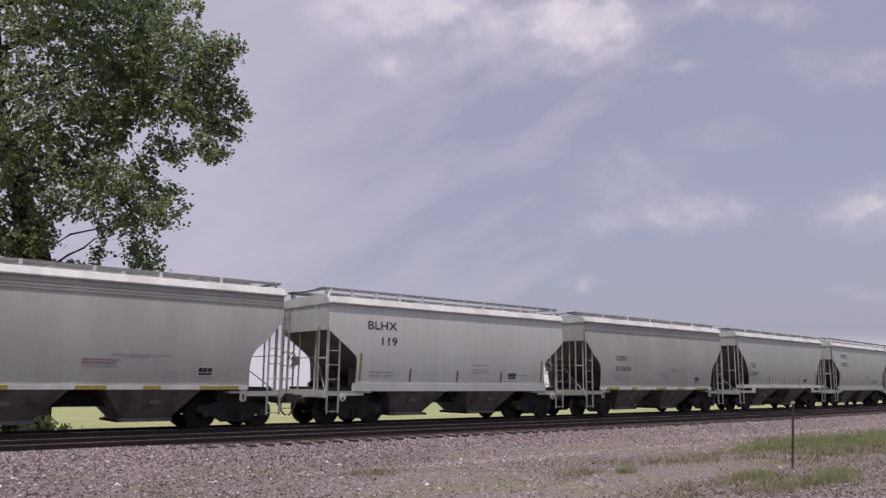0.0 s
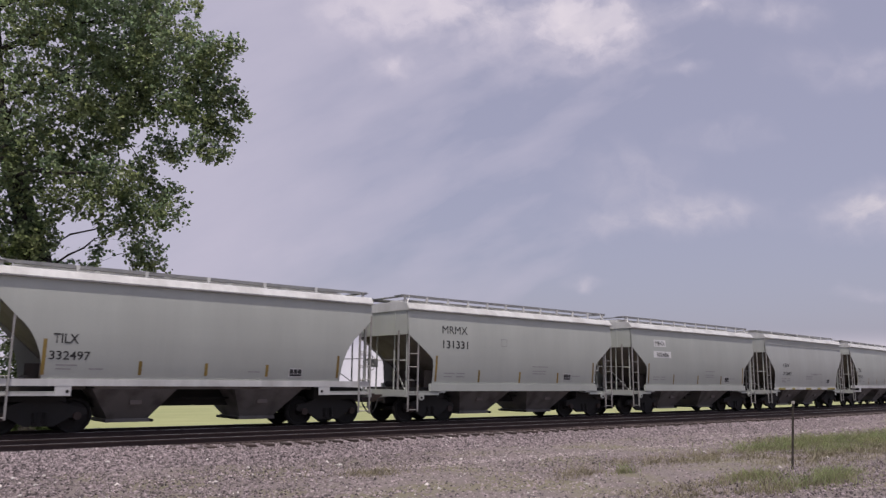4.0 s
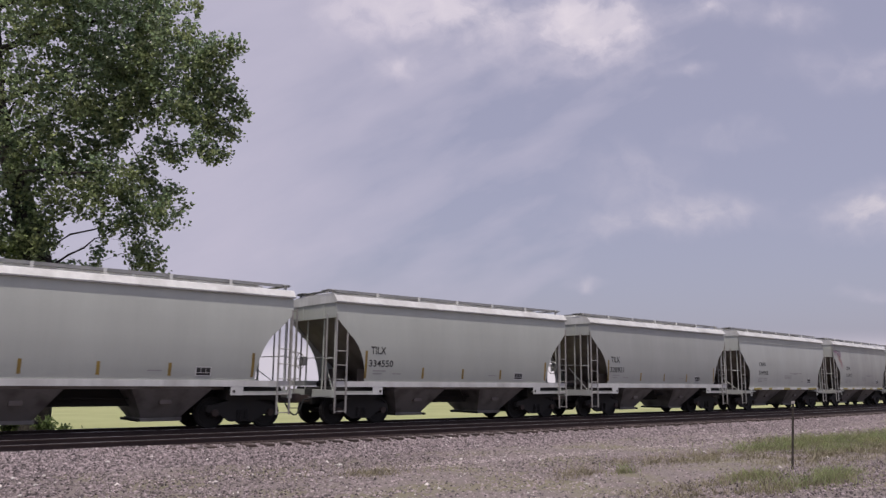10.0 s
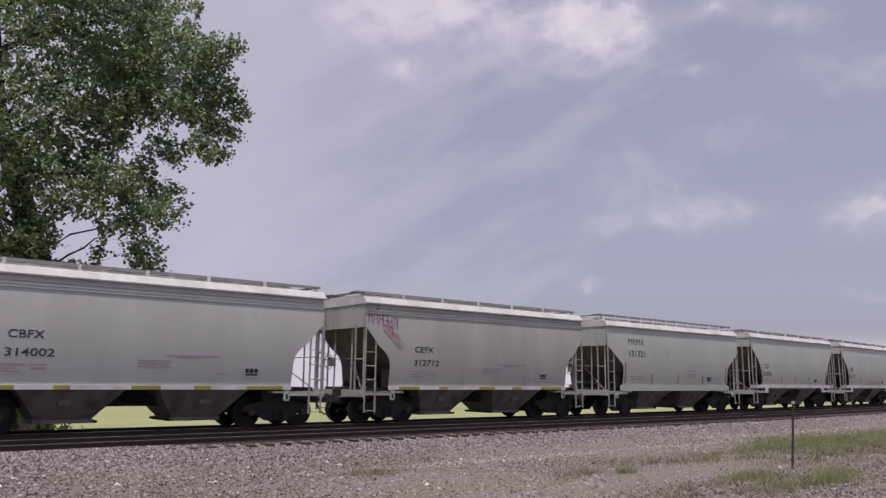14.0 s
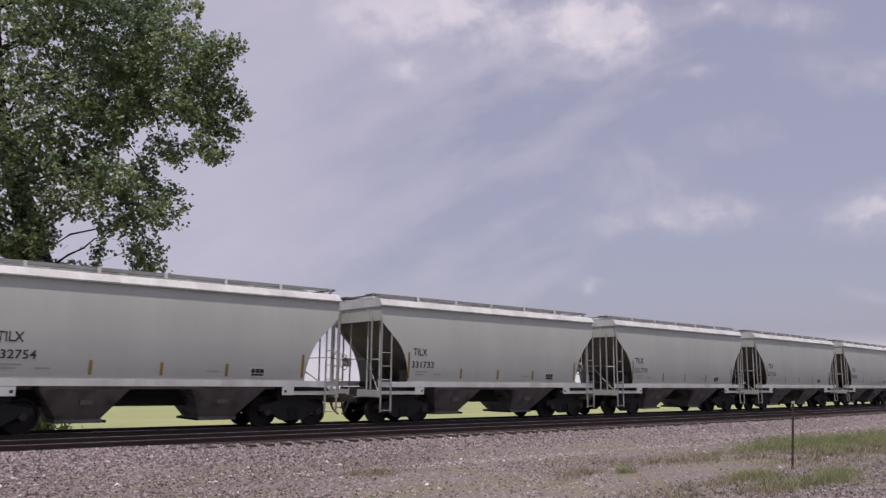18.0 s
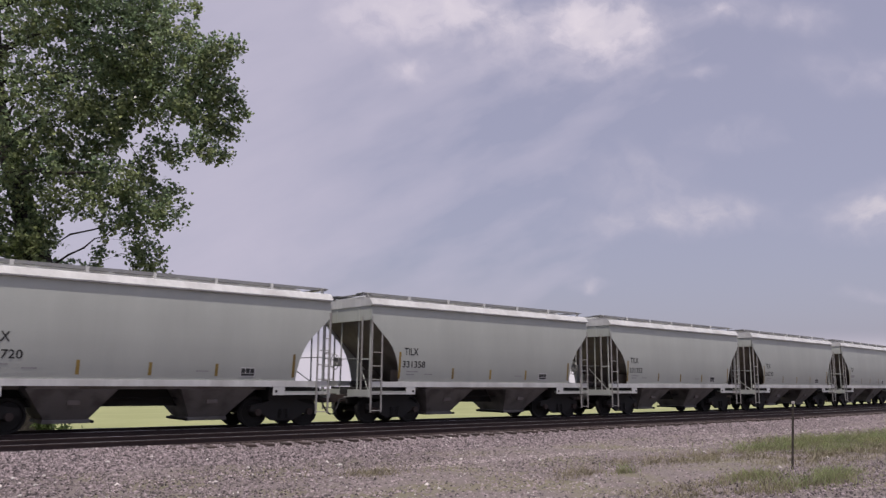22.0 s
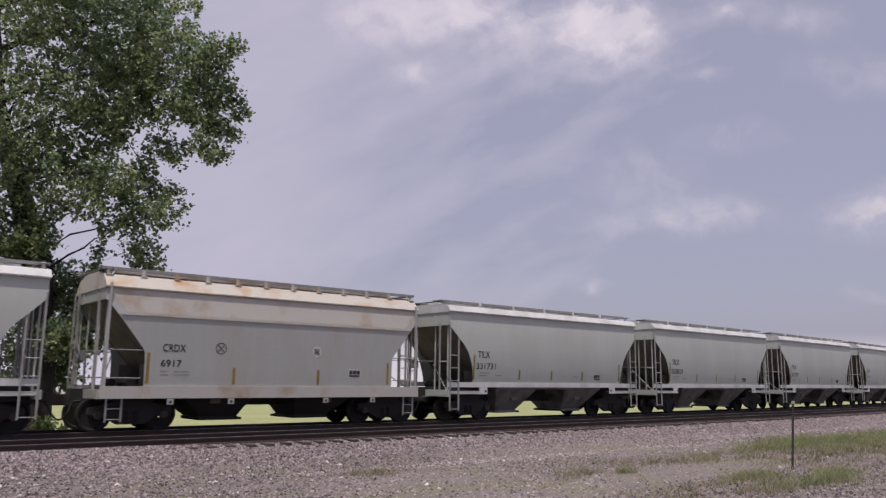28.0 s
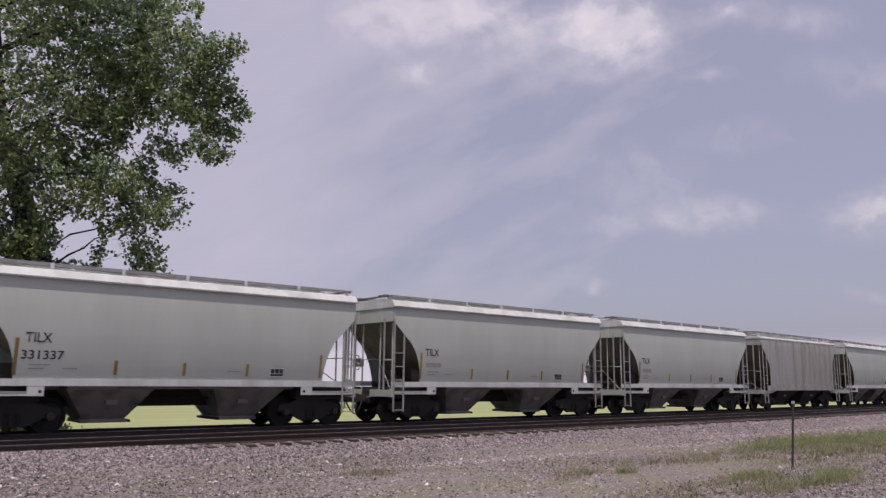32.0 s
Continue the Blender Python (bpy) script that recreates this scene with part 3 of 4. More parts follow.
        # ladders at both corners and steps below
        for e in (-1, 1):
            xa = e * (top_x - 0.03) if kind != "sloped" else e * (top_x - 0.10)
            xb = xa - e * 0.42
            y = s * 1.535
            if kind == "sloped":
                bm = box(bmesh.new(), xa - 0.035, xa + 0.035, y - 0.03, y + 0.03, 1.5, 4.3)
                post = part("corner_post", bm, paint, car)
                for z in (1.72, 2.48):
                    part("handrail", bar(bmesh.new(), (xa, y, z), (e * 4.25, y, z), 0.016, 6), GALV, post)
                ladder(car, xa - e * 0.1, xa - e * 0.5, y, 0.55, 1.16, 1.16, (0.62, 0.9), GALV)
            else:
                inner = float(np.interp(abs(xb), [q[0] for q in ends[:0:-1]], [q[1] for q in ends[:0:-1]]))
                ladder(car, xa, xb, y, 0.66, drop_z + 0.12, inner + 0.08, (0.72, 1.28, 1.74, 2.2, 2.66), LADDER)
            # end ladder
            if s > 0:
                ladder(car, 1.42, 1.0, e * (top_x + 0.07), 1.30, 4.2, 4.2, (1.7, 2.2, 2.7, 3.2, 3.7, 4.1), LADDER, axis="y")
            else:
                post = part("grab_post", box(bmesh.new(), e * (top_x + 0.05) - 0.024, e * (top_x + 0.05) + 0.024, -1.06, -1.01, 1.36, drop_z + 0.14), LADDER, car)
                part("grab_iron", bar(bmesh.new(), (e * (top_x + 0.05), -1.50, 2.42), (e * (top_x + 0.05), -1.03, 2.42), 0.016, 6), paint, post)
    # roof with a rounded edge
    rz = top_z
    if kind == "sloped":
        shape = [(1.45, rz - 0.10), (1.545, rz - 0.095), (1.55, rz - 0.06), (1.20, rz + 0.29), (0.75, rz + 0.40), (0.4, rz + 0.42)]
    elif kind == "ribbed":
        shape = [(1.47, rz - 0.03), (1.46, rz + 0.02), (1.2, rz + 0.12), (0.5, rz + 0.2)]
    else:
        if kind == "belled":
            for s in (-1, 1):
                for zc in (rz - 0.17, rz - 0.26, rz - 0.35):
                    part("chord_rib", box(bmesh.new(), -top_x, top_x, s * width_at(kind, zc) - 0.035, s * width_at(kind, zc) + 0.035, zc - 0.014, zc + 0.014), paint, car)
        # a sloping side chord whose lip overhangs the side sheet
        shape = [(1.50, rz - 0.05), (1.580, rz - 0.045), (1.588, rz - 0.005), (1.44, rz + 0.19), (1.38, rz + 0.215), (1.0, rz + 0.26), (0.55, rz + 0.285)]
    bm = bmesh.new()
    prism(bm, shape + [(-a, z) for a, z in shape[::-1]], "x", -top_x - 0.03, top_x + 0.03)
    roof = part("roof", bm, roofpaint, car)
    peak = rz + (0.41 if kind == "sloped" else 0.28)
    # hatch trough and its covers
    part("hatch_coaming", box(bmesh.new(), -top_x + 0.5, top_x - 0.5, -0.30, 0.30, peak - 0.02, peak + 0.13), roofpaint, roof)
    for i in range(5):
        x = -4.0 + 2.0 * i
        bm = box(bmesh.new(), x - 0.94, x + 0.94, -0.36, 0.36, peak + 0.13, peak + 0.17)
        bmesh.ops.bevel(bm, geom=bm.edges[:], offset=0.012, segments=1, affect="EDGES")
        part("hatch_cover", bm, GALV, roof)
    board_z = rz + (0.51 if kind == "angled" else 0.50 if kind == "sloped" else 0.38 if kind == "ribbed" else 0.42)
    tall = kind in ("angled", "sloped", "ribbed")
    for s in (-1, 1):
        lat = 0.82 if not tall else 0.95
        bm = bmesh.new()
        for k in range(5):
            y = s * lat + (k - 2) * 0.085
            box(bm, -top_x - 0.07, top_x + 0.07, y - 0.0425, y + 0.0425, board_z - 0.03 + 0.004 * (k % 2), board_z)
        edge = s * (lat + 0.215)
        board = part("running_board", bm, GALV, car)
        part("toe_angle", box(bmesh.new(), -top_x - 0.07, top_x + 0.07, edge - 0.012, edge + 0.012, board_z - 0.075, board_z + 0.012), GALV, board)
        n = 12 if tall else 7
        for i in range(n):
            x = -top_x + 0.1 + (2 * top_x - 0.2) * i / (n - 1)
            y = s * (lat + 0.20)
            base = rz + (0.12 if not tall else 0.27 if kind == "sloped" else 0.06)
            bm = bmesh.new()
            if tall:
                box(bm, x - 0.05, x + 0.05, min(y, y + s * 0.03), max(y, y + s * 0.03), base, board_z - 0.02)
                box(bm, x - 0.09, x + 0.09, y - 0.05, y + 0.12 * s + 0.05 * (s > 0), base - 0.0, base + 0.04) if s > 0 else box(bm, x - 0.09, x + 0.09, y - 0.12, y + 0.05, base, base + 0.04)
            else:
                y += s * 0.05
                box(bm, x - 0.045, x + 0.045, y - 0.02, y + 0.02, base, board_z + 0.01)
                box(bm, x - 0.10, x + 0.10, y - 0.10, y + 0.07, base, base + 0.03)
            part("bracket", bm, roofpaint, board)
        e = s * (top_x - 0.10)
        part("cross_walk", box(bmesh.new(), e - 0.13, e + 0.13, -1.22, 1.22, board_z - 0.05, board_z - 0.03), GALV, car)
        if tall:
            for y in (-1.3, 1.3):
                part("roof_handhold", bar(bmesh.new(), (s * (top_x - 0.05), y, rz + 0.02), (s * (top_x - 0.30), y * 0.88, board_z + 0.02), 0.025, 6), WHITE if kind == "angled" else paint, car)
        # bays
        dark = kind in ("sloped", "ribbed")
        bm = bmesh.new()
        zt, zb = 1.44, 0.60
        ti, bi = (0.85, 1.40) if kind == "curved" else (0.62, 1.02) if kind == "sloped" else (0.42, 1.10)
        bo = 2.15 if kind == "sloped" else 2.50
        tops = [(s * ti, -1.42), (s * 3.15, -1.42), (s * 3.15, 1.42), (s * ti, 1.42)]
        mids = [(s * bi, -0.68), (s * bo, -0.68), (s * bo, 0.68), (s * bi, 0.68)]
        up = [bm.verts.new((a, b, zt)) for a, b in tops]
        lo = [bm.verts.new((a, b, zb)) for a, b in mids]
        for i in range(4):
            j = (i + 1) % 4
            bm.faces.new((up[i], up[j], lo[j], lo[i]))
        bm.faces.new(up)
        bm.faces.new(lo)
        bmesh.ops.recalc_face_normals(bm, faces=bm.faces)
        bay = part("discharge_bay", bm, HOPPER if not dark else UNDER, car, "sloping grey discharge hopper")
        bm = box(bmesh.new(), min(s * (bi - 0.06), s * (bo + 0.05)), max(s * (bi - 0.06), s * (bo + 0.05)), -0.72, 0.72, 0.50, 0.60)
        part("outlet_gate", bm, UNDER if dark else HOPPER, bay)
        part("gate_shaft", bar(bmesh.new(), (s * (bi - 0.1), -0.80, 0.54), (s * (bi - 0.1), 0.80, 0.54), 0.04, 8), UNDER, bay)
        part("vibrator_bracket", box(bmesh.new(), s * 1.9 - 0.16, s * 1.9 + 0.16, -1.16, -1.02, 1.0, 1.12), SHADE, bay)
    bm = box(bmesh.new(), -5.7, 5.7, -0.23, 0.23, 0.92, 1.415)
    part("centre_sill", bm, UNDER, car)
    # brake gear at one end
    bx = -top_x + 0.45
    part("brake_cylinder", bar(bmesh.new(), (bx + 0.3, 0.0, 1.58), (bx + 0.3, 0.7, 1.58), 0.12, 12), UNDER, car)
    part("reservoir", bar(bmesh.new(), (bx + 0.75, -0.2, 1.62), (bx + 0.75, 0.8, 1.62), 0.15, 14), SHADE, car)
    hub = Vector((-top_x - 0.12, 0.55, 2.35))
    bm = bmesh.new()
    loop = [[bm.verts.new(hub + Vector((0.018 * math.sin(q), (0.27 + 0.018 * math.cos(q)) * math.cos(a), (0.27 + 0.018 * math.cos(q)) * math.sin(a)))) for q in (0, 1.57, 3.14, 4.71)]
            for a in (2 * math.pi * i / 18 for i in range(18))]
    for a, b in zip(loop, loop[1:] + loop[:1]):
        for q in range(4):
            bm.faces.new((a[q], a[q - 1], b[q - 1], b[q]))
    bmesh.ops.recalc_face_normals(bm, faces=bm.faces)
    brake = part("brake_wheel", bm, GALV, car)
    for i in range(4):
        a = math.pi * i / 2 + 0.4
        part("spoke", bar(bmesh.new(), hub, hub + Vector((0, math.cos(a), math.sin(a))) * 0.27, 0.014, 5), GALV, brake)
    part("brake_gear_box", box(bmesh.new(), -top_x - 0.08, -top_x + 0.08, 0.40, 0.68, 2.2, 2.5), GALV, car)
    part("brake_pipe", bar(bmesh.new(), (-5.6, -0.6, 1.15), (5.6, -0.6, 1.15), 0.025, 6), UNDER, car)
    # reflective tape and stencils
    w = lambda z: -width_at(kind, z) - 0.004
    tapes = {"curved": ((-4.42, 1.78, 2.70), (-1.98, 1.80, 2.18), (-0.1, 1.80, 2.16), (1.82, 1.80, 2.16), (4.32, 1.78, 2.5)),
             "angled": ((-4.38, 1.70, 2.62), (-2.28, 1.68, 2.14), (-0.10, 1.68, 2.10), (2.12, 1.68, 2.10), (4.36, 1.70, 2.55)),
             "sloped": ((-4.08, 1.58, 2.42), (-1.55, 1.56, 2.05), (1.3, 1.56, 2.02), (4.0, 1.58, 2.3))}.get(kind, ())
    for x, z0, z1 in tapes:
        bm = bmesh.new()
        vs = [bm.verts.new((x + dx, w(z) - 0.002, z)) for dx, z in ((-0.045, z0), (0.045, z0), (0.045, (z0 + z1) / 2), (0.045, z1), (-0.045, z1), (-0.045, (z0 + z1) / 2))]
        bm.faces.new((vs[0], vs[1], vs[2], vs[5]))
        bm.faces.new((vs[5], vs[2], vs[3], vs[4]))
        part("reflective_strip", bm, AMBER, car)

    def plate(name, x0, x1, z0, z1, material, lift=0.004, parent=car):
        bm = bmesh.new()
        q = [bm.verts.new((x, -width_at(kind, z) - lift, z)) for x, z in ((x0, z0), (x1, z0), (x1, z1), (x0, z1))]
        bm.faces.new(q)
        return part(name, bm, material, parent)

    bx = {"curved": 2.59, "belled": 2.93, "angled": 2.49, "sloped": 2.46}.get(kind)
    if bx:
        st = plate("stencil_panel", bx - 0.02, bx + 0.44, 1.80, 2.06, WHITE, 0.004)
        for i in range(3):
            plate("stencil_cell", bx + 0.145 * i, bx + 0.13 + 0.145 * i, 1.90, 2.04, BLACK, 0.008, st)
        plate("stencil_cell", bx, bx + 0.42, 1.82, 1.885, BLACK, 0.008, st)
    # small data lines that cannot be read
    for x0, x1, z in {"curved": ((-4.12, -3.6, 2.02), (-4.12, -3.75, 1.92), (-3.3, -2.95, 1.93), (1.2, 1.6, 1.92)),
                      "belled": ((-3.6, -3.0, 2.02), (-3.6, -3.2, 1.92), (0.5, 2.1, 2.34), (0.8, 1.5, 2.29), (2.0, 2.3, 1.86), (-0.25, 0.7, 2.18), (-0.25, 0.62, 2.10), (-0.25, 0.7, 2.02), (-3.6, -3.1, 1.84), (-2.9, -2.5, 2.02), (-2.9, -2.5, 1.92)),
                      "angled": ((-4.0, -3.5, 1.98), (-3.4, -3.0, 1.98), (-4.0, -3.6, 1.86), (-3.4, -3.0, 1.86), (0.6, 1.5, 2.3), (0.6, 1.4, 2.12), (0.6, 1.4, 2.02), (3.0, 3.5, 1.95)),
                      "sloped": ((-3.75, -3.5, 1.9), (-3.35, -2.9, 1.9), (-3.75, -3.5, 1.8), (-3.35, -2.9, 1.8))}.get(kind, ()):
        plate("data_line", x0, x1, z, z + 0.035, FAINT)
    if kind == "ribbed":
        for s in (-1, 1):
            for i in range(12):
                x = -4.35 + 8.7 * i / 11
                part("side_post", box(bmesh.new(), x - 0.06, x + 0.06, s * 1.53 - 0.06, s * 1.53 + 0.06, 1.62, 4.24), paint, car)
    return tagged(car, label, "railway car", "cars of the train")


def lettering(car, kind, text, x0, x1, z0, z1, material=BLACK, lift=0.007):
    """Stencilled letters on a car's side, fitted into a box of the side."""
    cu = bpy.data.curves.new("lettering", "FONT")
    cu.body = text
    cu.resolution_u = 3
    cu.offset = 0.0 if "M" in text else 0.013
    tmp = bpy.data.objects.new("lettering", cu)
    me = bpy.data.meshes.new_from_object(tmp)
    bpy.data.objects.remove(tmp)
    co = np.array([v.co for v in me.vertices])
    lo, hi = co.min(0), co.max(0)
    for v in me.vertices:
        x = x0 + (v.co.x - lo[0]) / (hi[0] - lo[0]) * (x1 - x0)
        z = z0 + (v.co.y - lo[1]) / (hi[1] - lo[1]) * (z1 - z0)
        v.co = (x, -width_at(kind, z) - lift, z)
    me.materials.clear()
    me.materials.append(material)
    ob = new("lettering", me)
    ob.parent = car
    return ob


def flat(car, kind, name, x0, x1, z0, z1, material, lift=0.004):
    bm = bmesh.new()
    bm.faces.new([bm.verts.new((x, -width_at(kind, z) - lift, z)) for x, z in ((x0, z0), (x1, z0), (x1, z1), (x0, z1))])
    return part(name, bm, material, car)


STORY = "coupled in a moving train"
first = {
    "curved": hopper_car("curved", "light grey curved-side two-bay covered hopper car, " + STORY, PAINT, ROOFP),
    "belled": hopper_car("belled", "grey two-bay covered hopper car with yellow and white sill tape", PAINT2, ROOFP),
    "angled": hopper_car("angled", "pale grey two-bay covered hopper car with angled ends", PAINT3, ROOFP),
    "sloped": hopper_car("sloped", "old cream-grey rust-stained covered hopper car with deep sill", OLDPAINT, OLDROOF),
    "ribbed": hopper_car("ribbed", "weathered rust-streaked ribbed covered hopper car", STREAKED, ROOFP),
}
TRAIN = [("belled", "", ""), ("angled", "BLHX", "119"), ("belled", "CEFX", "312635"), ("curved", "TILX", "332497"), ("angled", "MRMX", "131331"),
         ("angled", "MBKX", "102486"), ("belled", "CEFX", "312862"), ("curved", "TILX", "332617"), ("curved", "TILX", "334550"), ("curved", "TILX", "328921"),
         ("belled", "CBFX", "314002"), ("belled", "CEFX", "312712"), ("angled", "MRMX", "131321"), ("curved", "TILX", "332754"), ("curved", "TILX", "331733"),
         ("curved", "TILX", "331719"), ("curved", "TILX", "331720"), ("curved", "TILX", "331358"), ("curved", "TILX", "331352"), ("curved", "TILX", "331730"),
         ("curved", "TILX", ""), ("sloped", "CRDX", "6917"), ("curved", "TILX", "331731"), ("curved", "TILX", "332833"), ("curved", "TILX", "331337"),
         ("curved", "TILX", ""), ("curved", "TILX", ""), ("ribbed", "", ""), ("curved", "", ""), ("curved", "", ""), ("curved", "", "")]
cars = []
used = set()
for k, (kind, mark, number) in enumerate(TRAIN):
    if kind in used:
        car = copy_thing(first[kind], Matrix())
    else:
        car = first[kind]
        used.add(kind)
    cars.append(car)
for k, (kind, mark, number) in enumerate(TRAIN):
    car = cars[k]
    if kind == "curved" and mark:
        lettering(car, kind, mark, -4.24, -3.62, 2.60, 2.85)
        if number:
            lettering(car, kind, number, -4.30, -3.30, 2.17, 2.40)
        else:
            flat(car, kind, "faded_number", -4.2, -3.5, 2.2, 2.36, FAINT)
    elif kind == "belled" and mark:
        lettering(car, kind, mark, -3.47, -2.62, 2.70, 2.91)
        lettering(car, kind, number, -3.50, -2.35, 2.24, 2.45)
    elif kind == "angled" and mark == "MBKX":
        flat(car, kind, "white_patch", -3.90, -2.92, 3.42, 3.74, WHITE)
        flat(car, kind, "white_patch", -3.98, -2.52, 2.90, 3.21, WHITE)
        lettering(car, kind, mark, -3.82, -3.0, 3.48, 3.68, lift=0.012)
        lettering(car, kind, number, -3.72, -2.72, 2.96, 3.15, lift=0.012)
    elif kind == "angled":
        lettering(car, kind, mark, -4.12, -2.90, 3.43, 3.71)
        x0, x1 = (-4.1, -2.88) if len(number) > 3 else (-3.55, -2.90)
        lettering(car, kind, number, x0, x1, 2.90, 3.18)
    elif kind == "sloped":
        lettering(car, kind, mark, -3.70, -3.04, 2.46, 2.68)
        lettering(car, kind, number, -3.73, -3.14, 2.04, 2.24)

# some cars wear duller or fresher paint than others of their kind
for k, was, now in [(4, PAINT3, PAINT), (5, PAINT3, PAINT), (12, PAINT3, PAINT), (9, PAINT, PAINT4), (10, PAINT2, PAINT5), (6, PAINT2, PAINT5)]:
    for ob in cars[k].children_recursive:
        for slot in ob.material_slots:
            if slot.material == was:
                slot.link = "OBJECT"
                slot.material = now

# sprayed tag on one grey car, as looping strokes
def stroke(car, kind, pts, width, material, lift, name="paint_stroke"):
    """A ribbon of spray paint along points (x, z) of the side."""
    bm = bmesh.new()
    rims = []
    for i, (x, z) in enumerate(pts):
        (xa, za), (xb, zb) = pts[max(i - 1, 0)], pts[min(i + 1, len(pts) - 1)]
        d = math.hypot(xb - xa, zb - za) or 1.0
        nx, nz = -(zb - za) / d * width / 2, (xb - xa) / d * width / 2
        rims.append([bm.verts.new((x + q * nx, -width_at(kind, z + q * nz) - lift, z + q * nz)) for q in (-1, 1)])
    for u, v in zip(rims, rims[1:]):
        bm.faces.new((u[0], v[0], v[1], u[1]))
    part(name, bm, material, car)


def loop(cx, cz, rx, rz, a0, a1, n=14):
    return [(cx + rx * math.cos(radians(a0 + (a1 - a0) * i / n)), cz + rz * math.sin(radians(a0 + (a1 - a0) * i / n))) for i in range(n + 1)]


tag_rng = random.Random(12)
lift = 0.006
for i in range(6):
    x, z = -5.45 + 0.21 * i, 3.86 - 0.035 * i
    lean = tag_rng.uniform(-0.02, 0.05)
    for pts in ([(x, z - 0.2), (x + lean, z), (x + lean * 2, z + 0.22)],
                loop(x + 0.09, z + 0.08, 0.085, 0.10, 120, -100) if i % 2 else [(x, z), (x + 0.09, z + 0.03), (x + 0.16, z + 0.01)],
                [(x + 0.13, z + 0.20), (x + 0.14 + lean, z), (x + 0.15, z - 0.21)] if i != 3 else loop(x + 0.08, z - 0.08, 0.08, 0.10, 90, -160)):
        lift += 0.0004
        stroke(cars[11], "belled", pts, 0.036, TAG1 if i % 3 else TAG2, lift)
for ring in (loop(-5.06, 4.19, 0.06, 0.07, 0, 360), [(-5.12, 4.10), (-5.0, 4.28)]):
    lift += 0.0004
    stroke(cars[11], "belled", ring, 0.026, TAG2, lift)
for i in range(9):
    cx, cz = -4.72 + 0.075 * i, 3.56 - 0.075 * i
    lift += 0.0004
    stroke(cars[11], "belled", loop(cx, cz, tag_rng.uniform(0.10, 0.24), tag_rng.uniform(0.07, 0.17), tag_rng.uniform(0, 180), tag_rng.uniform(320, 500)), 0.034, TAG3, lift)
# faded red data lines on one side
for i in range(3):
    flat(cars[0], "belled", "faded_line", -0.25, 0.72 - 0.1 * (i % 2), 2.02 + 0.085 * i, 2.06 + 0.085 * i, FADEDRED)
# square outlines on two sides, ringed crosses on another
for k, x, z in ((12, -1.02, 3.2), (4, -1.0, 3.2)):
    for a0, a1, b0, b1 in ((-0.16, 0.16, 0.12, 0.14), (-0.16, 0.16, -0.14, -0.12), (-0.16, -0.14, -0.12, 0.12), (0.14, 0.16, -0.12, 0.12)):
        flat(cars[k], TRAIN[k][0], "stencil_outline", x + a0, x + a1, z + b0, z + b1, FAINT)
for x, r in ((-1.99, 0.16), (1.22, 0.15)):
    for i, pts in enumerate((loop(x, 2.6, r, r, 0, 360), [(x - r * 0.6, 2.6 - r * 0.6), (x + r * 0.6, 2.6 + r * 0.6)], [(x - r * 0.6, 2.6 + r * 0.6), (x + r * 0.6, 2.6 - r * 0.6)])):
        stroke(cars[21], "sloped", pts, 0.024, BLACK if x < 0 or i else WHITE, 0.005 + 0.001 * i, "stencil_mark")


# ---------------------------------------------------------------- cottonwood tree beyond the track
TREE = Vector((5.99, 28.87, -0.7))
ACROSS = Vector((math.cos(radians(YAW)), -math.sin(radians(YAW)), 0))
INTO = Vector((math.sin(radians(YAW)), math.cos(radians(YAW)), 0))


def tree_point(a, z, depth=0.0):
    return ACROSS * a + INTO * depth + Vector((0, 0, z))


tree = tagged(new("cottonwood_tree"), "tall leafy cottonwood tree with dark bark beyond the track", "tree")
tree.location = TREE
trunk_pts = [tree_point(a, z, d) for a, z, d in ((0.05, -0.2, 0), (0.05, 1.0, 0), (0.12, 3.2, 0), (-0.30, 6.2, 0.1), (-1.50, 9.6, 0.0), (-2.25, 12.0, -0.2), (-2.6, 15.0, -0.3), (-2.8, 19.0, -0.2))]
limb_pts = [tree_point(a, z, d) for a, z, d in ((-1.0, 8.75, -0.2), (-0.8, 8.95, -0.9), (-0.4, 9.05, -1.5), (0.4, 9.14, -1.6), (1.1, 9.06, -1.5), (2.0, 9.2, -1.2))]
part("limb", taper(bmesh.new(), limb_pts, (0.13, 0.11, 0.09, 0.075, 0.06, 0.02), 9), BARK, tree)
part("trunk", taper(bmesh.new(), trunk_pts, (0.72, 0.56, 0.47, 0.44, 0.36, 0.28, 0.2, 0.06), 14), BARK, tree)
# lobes of the crown: across, height, radius; each is filled with smaller leafy boughs
LOBES = [(-1.82, 16.98, 2.43), (0.6, 16.56, 2.46), (2.94, 15.7, 1.53), (-1.23, 14.12, 1.91), (1.04, 13.93, 1.98), (3.05, 13.74, 1.75), (4.56, 13.0, 1.24), (5.42, 13.7, 0.60), (5.68, 12.42, 0.58), (5.2, 11.43, 0.70), (5.3, 10.24, 0.5), (-0.99, 11.77, 1.7), (1.12, 11.8, 1.58), (3.04, 12.18, 1.12), (4.35, 11.62, 0.63), (-0.61, 9.9, 1.28), (0.97, 10.13, 1.13), (2.0, 10.87, 0.77), (3.69, 10.43, 0.59), (2.9, 9.6, 0.5), (0.9, 8.7, 1.12), (2.37, 8.71, 1.05), (3.43, 8.62, 0.87), (4.06, 7.99, 0.57), (2.72, 7.61, 0.96), (2.99, 6.66, 0.66), (1.59, 6.45, 0.38), (-1.11, 8.07, 1.21), (-0.27, 6.94, 0.99), (-1.46, 6.77, 1.1)]
rng = np.random.default_rng(21)
foliage = []
hubs = []
